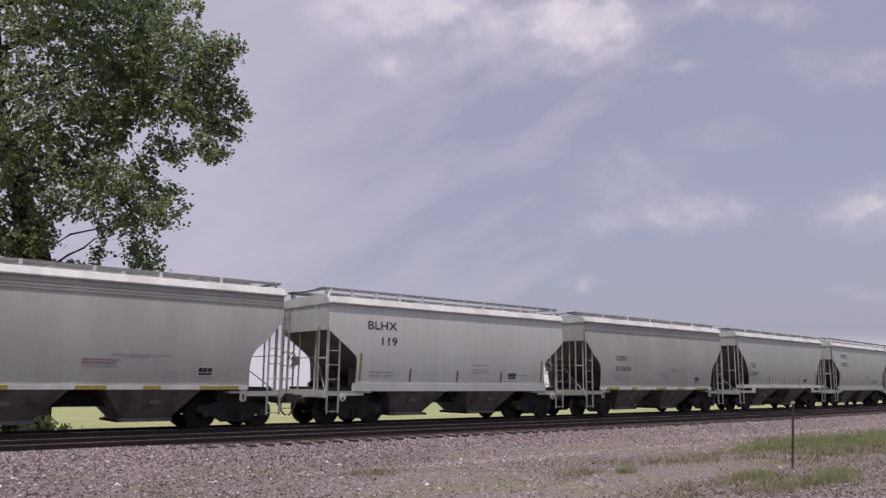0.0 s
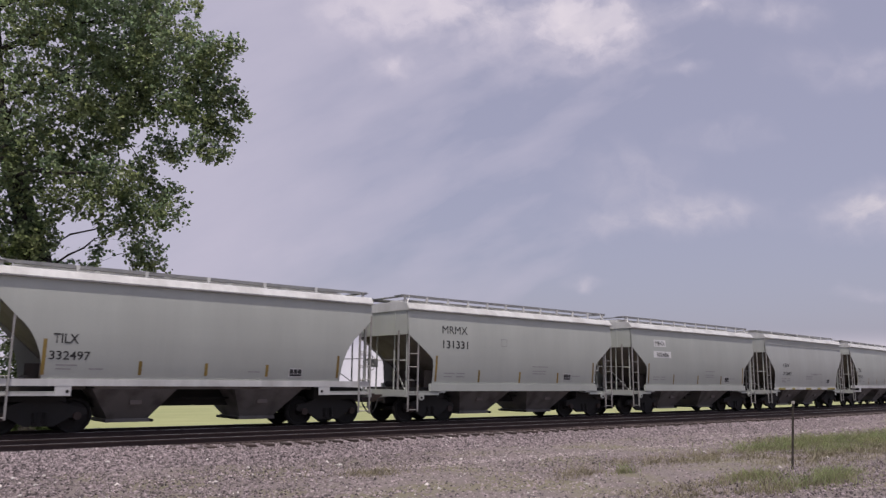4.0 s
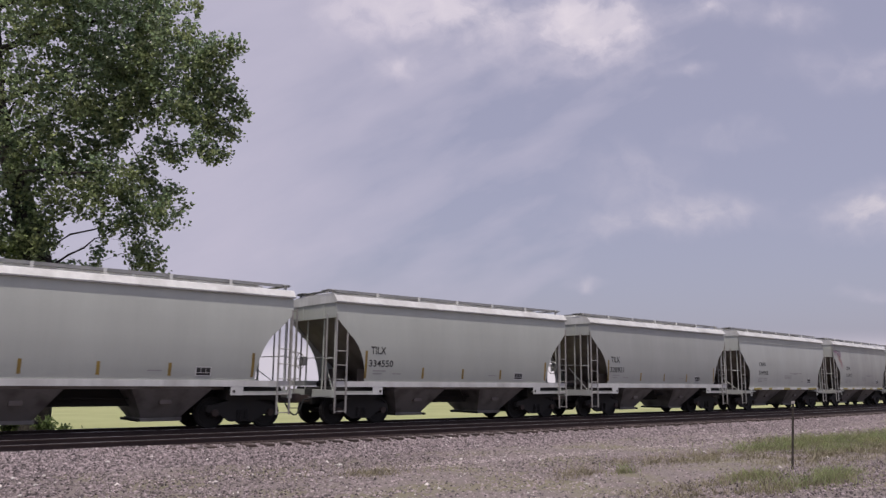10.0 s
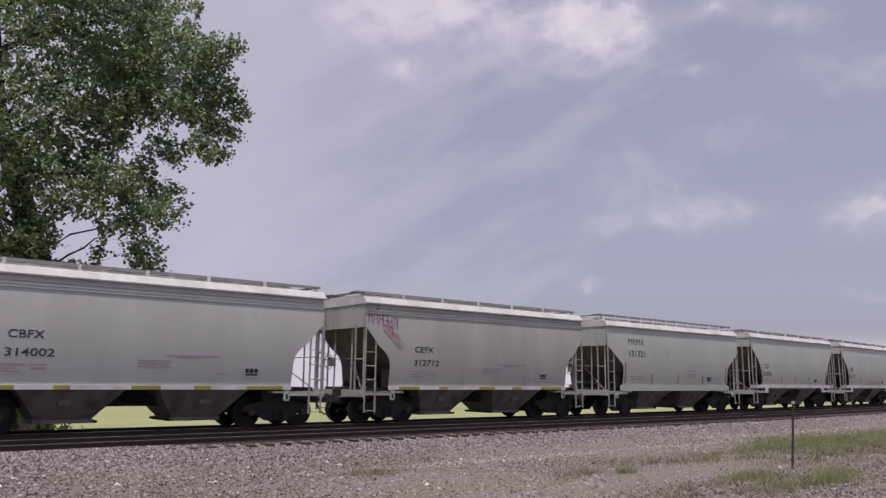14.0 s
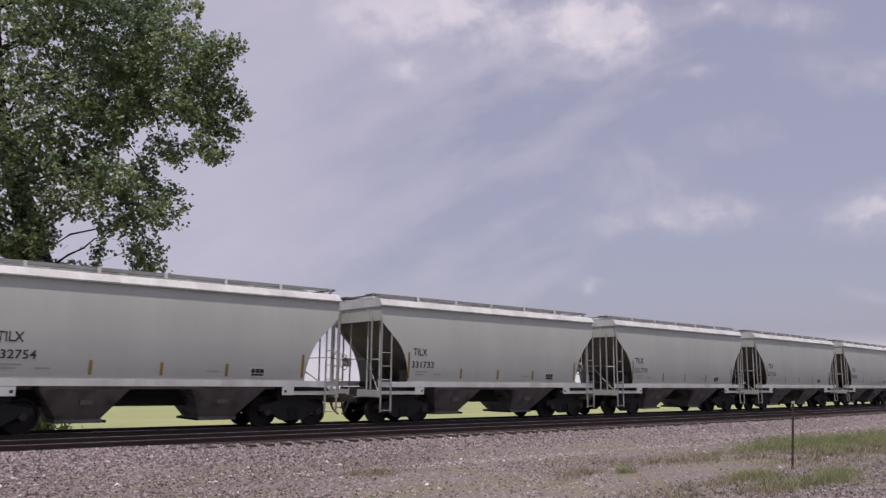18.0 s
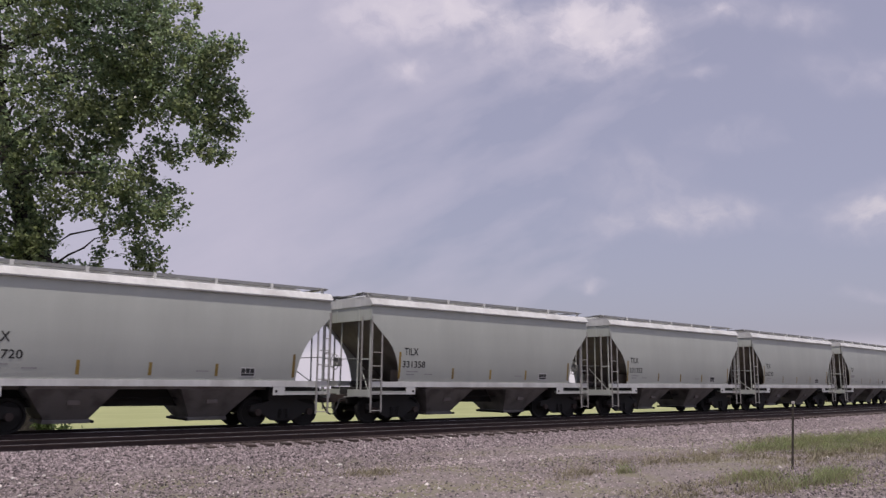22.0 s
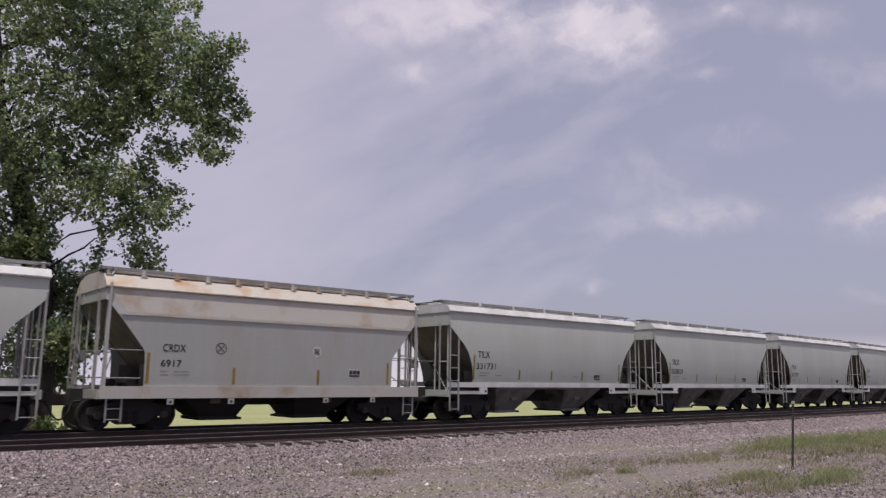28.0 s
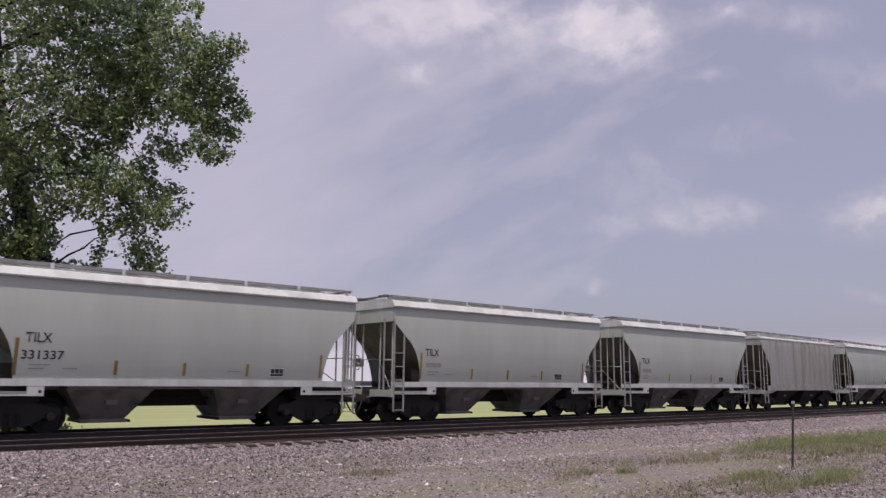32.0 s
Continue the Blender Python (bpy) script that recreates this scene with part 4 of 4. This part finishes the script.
# low boughs drooping round the trunk
LOBES += [(6.15, 14.0, 0.34), (6.15, 12.0, 0.38), (5.9, 11.0, 0.38), (5.7, 10.2, 0.34), (1.82, 4.47, 0.62), (2.56, 4.24, 0.35), (1.75, 3.42, 0.46), (4.2, 10.3, 0.48), (1.24, 4.84, 0.63), (1.19, 3.69, 0.71), (-1.23, 5.5, 1.26), (0.11, 5.61, 1.07), (0.94, 4.74, 0.55), (-0.69, 3.96, 1.29), (0.58, 3.69, 0.76), (-0.91, 2.45, 1.19), (0.21, 2.65, 0.76), (0.75, 5.61, 0.55)]
# the rest of the crown, above and away from the track
for n in range(7):
    LOBES.append((float(rng.uniform(-7.0, -4.4)), 6.0 + 1.5 * n, float(rng.uniform(1.2, 1.7))))
for n, (a, z, r) in enumerate(LOBES):
    shown = n < 48
    depth = 1.1 if z < 6.3 and -1.6 < a < 0.9 else -1.0 if a < 0.6 and z < 10.5 and r < 1.4 else float(rng.uniform(-1.0, 1.2))
    centre = tree_point(a, z, depth)
    # limb from the trunk, bowed, with twigs to its boughs
    h = max(1.2, min(18.0, z - 0.30 * abs(a + 1.5) - 0.5))
    k = next(i for i in range(1, len(trunk_pts)) if trunk_pts[i].z >= h)
    u = (h - trunk_pts[k - 1].z) / (trunk_pts[k].z - trunk_pts[k - 1].z)
    root = trunk_pts[k - 1].lerp(trunk_pts[k], u)
    if r < 0.85 and n < 34:
        # a small lobe branches off the nearest larger one
        root = min((q for q, big in hubs if big > r + 0.15), key=lambda q: (q - centre).length)
    hubs.append((centre, r))
    bow = root.lerp(centre, 0.5) + Vector((float(rng.normal(0, 0.35)), float(rng.normal(0, 0.4)), 0.2 + 0.5 * float(rng.random())))
    pts = [root.lerp(bow, v).lerp(bow.lerp(centre, v), v) + Vector(rng.normal(0, 0.05, 3)) * (1 if v > 0 else 0) for v in (0, 0.14, 0.28, 0.42, 0.56, 0.7, 0.85, 1.0)]
    thick = 0.010 + 0.032 * r
    bm = bmesh.new()
    taper(bm, pts, [thick * (1.25 - 1.1 * v / 7) for v in range(8)], 7)
    twigs = max(12, int((150 if r < 0.8 else 128 if r < 1.35 else 72 if a < -0.5 and z > 10 else 112) * (1 if shown else 0.5) * r * r))
    pos = []
    for b in range(twigs):
        v = rng.normal(0, 1, 3)
        v *= r * 1.12 * rng.random() ** 0.46 / np.linalg.norm(v)
        c = centre + Vector(v)
        # ragged gaps through the crown
        if noise.noise(c * 0.85) + 0.5 * noise.noise(c * 2.1) < (-0.29 if b > 5 else -9.0) + rng.normal(0, 0.08):
            continue
        if b % 12 == 0 and r > 0.7:
            start = pts[4 + int(rng.integers(0, 4))]
            taper(bm, [start, start.lerp(c, 0.5) + Vector((0, 0, 0.06)), c], (0.008, 0.006, 0.003), 4)
        # leaves hang in a loose spray round each twig
        run = rng.normal(0, 1, 3) * (0.17, 0.17, 0.12) + (0, 0, -0.10)
        pos.append(v + rng.uniform(-1, 1, (13, 1)) * run + rng.normal(0, 0.075, (13, 3)))
    part("limb", bm, BARK, tree)
    pos = np.concatenate(pos)
    count = len(pos)
    size = (0.044 if shown else 0.075) + 0.029 * rng.random(count)
    turn = rng.uniform(0, 2 * math.pi, count)
    tilt = rng.normal(0.75, 0.55, count)
    roll = rng.uniform(-0.9, 0.9, count)
    verts, faces = [], []
    for i in range(count):
        m = Euler((tilt[i], roll[i], turn[i])).to_matrix()
        b = len(verts)
        p = Vector(pos[i])
        for q in ((0, -0.95, 0), (0.72, -0.85, 0.16), (0.95, -0.25, 0.20), (0, 1.2, -0.14), (-0.95, -0.25, 0.20), (-0.72, -0.85, 0.16)):
            verts.append(p + m @ (Vector(q) * size[i]))
        faces += [(b, b + 1, b + 2, b + 3), (b, b + 3, b + 4, b + 5)]
    me = bpy.data.meshes.new("foliage")
    me.from_pydata(verts, [], faces)
    me.materials.append(LEAF)
    ob = new("foliage", me)
    ob.parent = tree
    ob.location = centre
    foliage.append(ob)
# ---------------------------------------------------------------- weeds, shrub, marker post and grass
def plant(name, x, y, z, height, width, leaves, seed, label, material, stem=True):
    rng = np.random.default_rng(seed)
    root = tagged(new(name), label, "shrub" if "shrub" in name else "weed")
    root.location = (x, y, z)
    bm = bmesh.new()
    tips = []
    for i in range(9):
        tip = Vector((rng.normal(0, width * 0.5), rng.normal(0, width * 0.5), height * rng.uniform(0.55, 1.0)))
        taper(bm, [Vector((0, 0, -0.05)), Vector((tip.x * 0.35, tip.y * 0.35, tip.z * 0.55)), tip], (0.018, 0.012, 0.004), 5)
        tips.append(tip)
    part("stems", bm, BARK, root)
    verts, faces = [], []
    for i in range(leaves):
        t = tips[int(rng.integers(0, len(tips)))]
        u = rng.uniform(0.35, 1.05)
        p = Vector((t.x * u, t.y * u, t.z * u)) + Vector(rng.normal(0, width * 0.14, 3))
        m = Euler((rng.normal(0.8, 0.5), rng.uniform(-0.8, 0.8), rng.uniform(0, 6.28))).to_matrix()
        b = len(verts)
        s_ = rng.uniform(0.03, 0.065)
        verts += [p + m @ (Vector(q) * s_) for q in ((0, -1.2, 0), (0.6, 0, 0.12), (0, 1.3, 0), (-0.6, 0, 0.12))]
        faces += [(b, b + 1, b + 2), (b, b + 2, b + 3)]
    me = bpy.data.meshes.new("leaves")
    me.from_pydata(verts, [], faces)
    me.materials.append(material)
    new("leaves", me).parent = root
    return root


for i, (x, la, h, w, n) in enumerate(((4.9, 3.2, 1.05, 0.5, 900), (5.9, 3.4, 0.8, 0.4, 600), (4.2, 3.6, 1.3, 0.6, 1100), (6.6, 4.0, 0.55, 0.35, 350), (7.6, 4.2, 0.4, 0.35, 220))):
    p = on_track(x, la)
    plant("shrub", p.x, p.y, ground_z(la), h, w, n, 40 + i, "leafy green shrub growing beside the far rail", WEED)

post = tagged(new("marker_post"), "thin weathered steel marker post leaning in the grass", "post")
post.matrix_basis = Matrix.Translation((17.88, 9.06, ground_z(-14))) @ Matrix.Rotation(radians(4.2), 4, INTO)
bm = bmesh.new()
prism(bm, [(-0.025, -0.008), (-0.006, -0.008), (-0.006, -0.035), (0.006, -0.035), (0.006, -0.008), (0.025, -0.008), (0.025, 0.004), (-0.025, 0.004)], "z", -0.2, 1.55)
part("shaft", bm, POST, post)
bm = bmesh.new()
for i in range(20):
    box(bm, -0.010, 0.010, 0.004, 0.012, 0.25 + 0.06 * i, 0.275 + 0.06 * i)
part("studs", bm, POST, post)
part("cap", box(bmesh.new(), -0.028, 0.028, -0.038, 0.014, 1.50, 1.57), POSTTOP, post, "pale worn tip")


def blades(name, count, spots, height, seed, material, label):
    """Grass blades: bent narrow strips scattered round the spots (x, y, radius along x, radius along y)."""
    rng = np.random.default_rng(seed)
    verts, faces = [], []
    area = np.array([a * b for _, _, a, b in spots])
    pick = rng.choice(len(spots), count, p=area / area.sum())
    for i in pick:
        cx, cy, rx, ry = spots[i]
        x, y = cx + rx * 0.62 * rng.normal(), cy + ry * 0.62 * rng.normal()
        if noise.noise((x * 0.8, y * 1.3, 3.0)) + 0.7 * noise.noise((x * 2.6, y * 3.4, 8.0)) < rng.normal(0.08, 0.24):
            continue
        z = ground_z(y - curve_y(x)) - 0.01
        h = height * (0.25 + 0.95 * rng.random() ** 1.5)
        a = rng.uniform(0, 6.283)
        w = rng.uniform(0.003, 0.008)
        dx, dy = math.cos(a), math.sin(a)
        bend = rng.uniform(0.3, 1.3) * h
        la = rng.uniform(0, 6.283)
        bx, by = math.cos(la) * bend, math.sin(la) * bend
        b = len(verts)
        verts += [(x - dx * w, y - dy * w, z), (x + dx * w, y + dy * w, z), (x + dx * w * 0.7 + bx * 0.4, y + dy * w * 0.7 + by * 0.4, z + h * 0.6),
                  (x - dx * w * 0.7 + bx * 0.4, y - dy * w * 0.7 + by * 0.4, z + h * 0.6), (x + bx, y + by, z + h)]
        faces += [(b, b + 1, b + 2, b + 3), (b + 3, b + 2, b + 4)]
    me = bpy.data.meshes.new(name)
    me.from_pydata(verts, [], faces)
    me.materials.append(material)
    return tagged(new(name, me), label, "grass", kind="stuff")


GREEN = [(27.5, 12.5, 4.2, 1.0), (22.6, 12.0, 1.6, 0.5), (24.5, 11.0, 2.2, 0.7), (31.5, 11.4, 4.2, 1.2), (36.0, 12.4, 4.5, 1.0), (15.4, 7.75, 1.3, 0.5), (17.2, 7.9, 1.4, 0.5), (15.6, 8.7, 0.9, 0.35), (13.8, 10.8, 0.6, 0.2)]
blades("green_grass", 52000, GREEN, 0.24, 51, GRASS, "patchy green grass tufts on the gravel verge")
blades("dry_grass", 105000, GREEN + [(13.0, 8.2, 1.5, 0.6), (14.6, 7.9, 1.4, 0.5), (12.6, 11.1, 1.2, 0.45), (16.4, 11.8, 1.6, 0.5), (18.6, 11.5, 2.2, 0.7), (20.5, 10.0, 2.2, 0.9), (24.2, 10.0, 3.0, 0.9), (9.1, 13.5, 1.4, 0.4), (28.0, 9.8, 2.5, 1.0)],
       0.17, 52, DRYGRASS, "sparse tan dry grass on the verge")

# ---------------------------------------------------------------- drifting clouds, far away
VIEW = look(EYE, aim, ROLL)


def cloud_pose(t, far, dx, dy):
    """A sheet of cloud far off, drifting dx across and dy up over the clip."""
    k = 2 * math.tan(radians(59.95 / 2)) * far / 15.68
    return VIEW @ Matrix.Translation((dx * t / 32 * k, dy * t / 32 * k, -far))


def cloud_sheet(name, label, far, puffs, shift, veil_amount, bank_amount, lit):
    """Wisps and puffs on a distant sheet; a puff is (across, up, half width, half height, weight)."""
    m = bpy.data.materials.new(name)
    m.use_nodes = True
    cn, cl = m.node_tree.nodes, m.node_tree.links
    cn.remove(cn["Principled BSDF"])
    uv = cn.new("ShaderNodeUVMap").outputs[0]

    def calc(op, a, b=None, clamp=False):
        nd = cn.new("ShaderNodeMath")
        nd.operation = op
        nd.use_clamp = clamp
        for i, v in enumerate((a, b)):
            if isinstance(v, (int, float)):
                nd.inputs[i].default_value = v
            elif v is not None:
                cl.new(v, nd.inputs[i])
        return nd.outputs[0]

    def fbm(src, scale, detail, rough, stretch=(1, 1, 1), turn=0.0, off=0.0):
        mp = cn.new("ShaderNodeMapping")
        mp.inputs["Scale"].default_value = stretch
        mp.inputs["Location"].default_value = (shift + off, shift * 1.7 - off, off)
        spin = cn.new("ShaderNodeMapping")
        spin.inputs["Rotation"].default_value = (0, 0, turn)
        cl.new(src, spin.inputs[0])
        cl.new(spin.outputs[0], mp.inputs[0])
        nz = cn.new("ShaderNodeTexNoise")
        nz.inputs["Scale"].default_value = scale
        nz.inputs["Detail"].default_value = detail
        nz.inputs["Roughness"].default_value = rough
        cl.new(mp.outputs[0], nz.inputs["Vector"])
        return nz

    def vec(op, a, b):
        nd = cn.new("ShaderNodeVectorMath")
        nd.operation = op
        for i, v in enumerate((a, b)):
            if isinstance(v, tuple):
                nd.inputs[i].default_value = v
            else:
                cl.new(v, nd.inputs[i])
        return nd.outputs[0]

    swirl = vec("MULTIPLY", vec("SUBTRACT", fbm(uv, 0.9, 5, 0.55).outputs["Color"], (0.5, 0.5, 0.5)), (1.1, 0.75, 0))
    bent = vec("ADD", uv, swirl)
    sep = cn.new("ShaderNodeSeparateXYZ")
    cl.new(bent, sep.inputs[0])
    flat_uv = cn.new("ShaderNodeSeparateXYZ")
    cl.new(uv, flat_uv.inputs[0])
    total = None
    for cx, cy, rx, ry, wt in puffs:
        ex = calc("DIVIDE", calc("SUBTRACT", sep.outputs[0], cx), rx)
        ey = calc("DIVIDE", calc("SUBTRACT", sep.outputs[1], cy), ry)
        d = calc("ADD", calc("MULTIPLY", ex, ex), calc("MULTIPLY", ey, ey))
        g = calc("MULTIPLY", calc("POWER", 2.0, calc("MULTIPLY", d, -1.1)), wt)
        total = g if total is None else calc("ADD", total, g)
    fluff = fbm(bent, 1.9, 8, 0.55, (1, 1.2, 1), 0.2, 3.1).outputs["Fac"]
    detail = calc("MULTIPLY", calc("SUBTRACT", fluff, 0.5), 2.1)
    body = calc("ADD", total, calc("MULTIPLY", detail, calc("MINIMUM", calc("MULTIPLY", total, 1.2), 0.8)))
    shape = calc("MULTIPLY", calc("MAXIMUM", calc("SUBTRACT", body, 0.06), 0.0), 0.85)
    # high thin veil, thicker towards the left and combed along a slant
    wisps = fbm(uv, 0.36, 6, 0.52, (0.55, 1.9, 1), -0.40, 1.3).outputs["Fac"]
    slope = calc("ADD", calc("MULTIPLY", flat_uv.outputs[0], -0.062), calc("MULTIPLY", flat_uv.outputs[1], 0.012))
    lumps = calc("MULTIPLY", calc("SUBTRACT", fbm(bent, 0.75, 6, 0.5, (0.7, 1.4, 1), -0.4, 5.2).outputs["Fac"], 0.5), 0.35)
    thick = calc("MAXIMUM", calc("ADD", calc("ADD", calc("SUBTRACT", wisps, 0.41), slope), lumps), 0.0)
    veil = calc("MULTIPLY", calc("DIVIDE", thick, calc("ADD", thick, 0.42)), 1.35 * veil_amount)
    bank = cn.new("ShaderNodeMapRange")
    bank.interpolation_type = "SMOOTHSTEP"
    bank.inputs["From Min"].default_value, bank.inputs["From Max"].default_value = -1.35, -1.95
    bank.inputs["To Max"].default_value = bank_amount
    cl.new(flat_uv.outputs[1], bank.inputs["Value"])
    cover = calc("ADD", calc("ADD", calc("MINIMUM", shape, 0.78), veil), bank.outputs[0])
    alpha = calc("MINIMUM", cover, 0.92, True)
    tone = cn.new("ShaderNodeMix")
    tone.data_type = "RGBA"
    tone.inputs["A"].default_value = (0.54, 0.52, 0.62, 1)
    tone.inputs["B"].default_value = (*lit, 1)
    tone.clamp_factor = False
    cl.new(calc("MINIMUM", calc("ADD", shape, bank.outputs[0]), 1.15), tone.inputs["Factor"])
    em = cn.new("ShaderNodeEmission")
    cl.new(tone.outputs["Result"], em.inputs[0])
    mixs = cn.new("ShaderNodeMixShader")
    cl.new(alpha, mixs.inputs[0])
    cl.new(cn.new("ShaderNodeBsdfTransparent").outputs[0], mixs.inputs[1])
    cl.new(em.outputs[0], mixs.inputs[2])
    cl.new(mixs.outputs[0], cn["Material Output"].inputs[0])
    k = 2 * math.tan(radians(59.95 / 2)) * far / 15.68
    bm = bmesh.new()
    uvl = bm.loops.layers.uv.new("UVMap")
    face = bm.faces.new([bm.verts.new((x * k, y * k, 0)) for x, y in ((-12.5, -9), (12.5, -9), (12.5, 9), (-12.5, 9))])
    for lp in face.loops:
        lp[uvl].uv = (lp.vert.co.x / k, lp.vert.co.y / k)
    sheet = tagged(part(name, bm, m), label, "cloud", kind="structure")
    sheet.matrix_world = cloud_pose(0, far, 0, 0)
    return sheet


HIGH = ((2.75, 3.95, 0.75, 0.55, 1.0), (1.95, 4.25, 0.7, 0.40, 0.7), (0.55, 4.15, 0.55, 0.35, 0.65), (-0.45, 4.25, 0.75, 0.35, 0.65), (-1.5, 4.3, 0.8, 0.5, 0.45),
        (4.15, 3.22, 0.32, 0.12, 0.40), (4.6, 4.35, 0.55, 0.22, 0.6), (6.0, 4.2, 0.6, 0.25, 0.45), (-0.95, 3.2, 0.45, 0.25, 0.40), (7.2, 3.25, 1.1, 0.35, 0.40), (1.2, 3.4, 1.2, 0.5, 0.30))
LOW = ((4.6, 0.64, 0.90, 0.30, 0.55), (3.2, 0.45, 1.1, 0.20, 0.38), (3.3, 1.25, 0.9, 0.5, 0.38), (7.35, 0.55, 0.75, 0.34, 0.65), (7.7, 0.9, 0.5, 0.3, 0.4), (2.50, -0.60, 0.30, 0.10, 0.6),
       (5.0, 2.05, 0.7, 0.25, 0.32), (7.6, -0.75, 0.7, 0.12, 0.35), (-3.0, 0.0, 1.2, 0.25, 0.28))
sheets = [(cloud_sheet("backdrop_high_cloud", "thin white clouds drifting across a hazy sky", 2200.0, HIGH, 7.0, 1.0, 0.0, (0.735, 0.69, 0.74)), 2200.0, 0.48, -0.14),
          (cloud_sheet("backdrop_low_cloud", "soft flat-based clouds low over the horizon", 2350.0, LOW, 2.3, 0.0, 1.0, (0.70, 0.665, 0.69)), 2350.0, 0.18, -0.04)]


def motions():
    for k, car in enumerate(cars):
        rows = []
        for t in range(0, 33):
            x = car_x(k, t)
            rows.append((t, Matrix.Translation((x, curve_y(x), 0)) @ Matrix.Rotation(curve_turn(x), 4, "Z")))
        walk(car, rows)
        # the wheels roll while their car is near
        near = [i / 15 for i in range(481) if -8 < car_x(k, i / 15) < 66]
        if not near:
            continue
        for truck in car.children:
            if not truck.name.startswith("bogie"):
                continue
            for wheel in truck.children:
                if wheel.name.startswith("wheel"):
                    home = Matrix.Translation(wheel.location)
                    turns = [(t, home @ Matrix.Rotation(-car_x(k, t) / 0.457 * -1, 4, "Y")) for t in near]
                    if near[0] > 0.05:
                        turns.insert(0, (0, turns[0][1]))
                    if near[-1] < 31.95:
                        turns.append((32, turns[-1][1]))
                    walk(wheel, turns)
    for sheet, far, dx, dy in sheets:
        walk(sheet, [(t, cloud_pose(t, far, dx, dy)) for t in (0, 8, 16, 24, 32)])
    rng = random.Random(77)
    for ob in foliage:
        base = ob.location.copy()
        ph, sp = rng.uniform(0, 6.28), rng.uniform(0.8, 1.3)
        rows = []
        for i in range(33):
            t = float(i)
            gust = 0.6 + 0.4 * math.sin(0.31 * t + 1.0)
            dx = 0.05 * gust * math.sin(sp * 2.1 * t + ph)
            dz = 0.03 * gust * math.sin(sp * 2.9 * t + 1.3 * ph)
            rows.append((t, Matrix.Translation(base + ACROSS * dx + Vector((0, 0, dz))) @ Matrix.Rotation(0.02 * math.sin(sp * 2.3 * t + ph), 4, INTO)))
        walk(ob, rows)


motions()
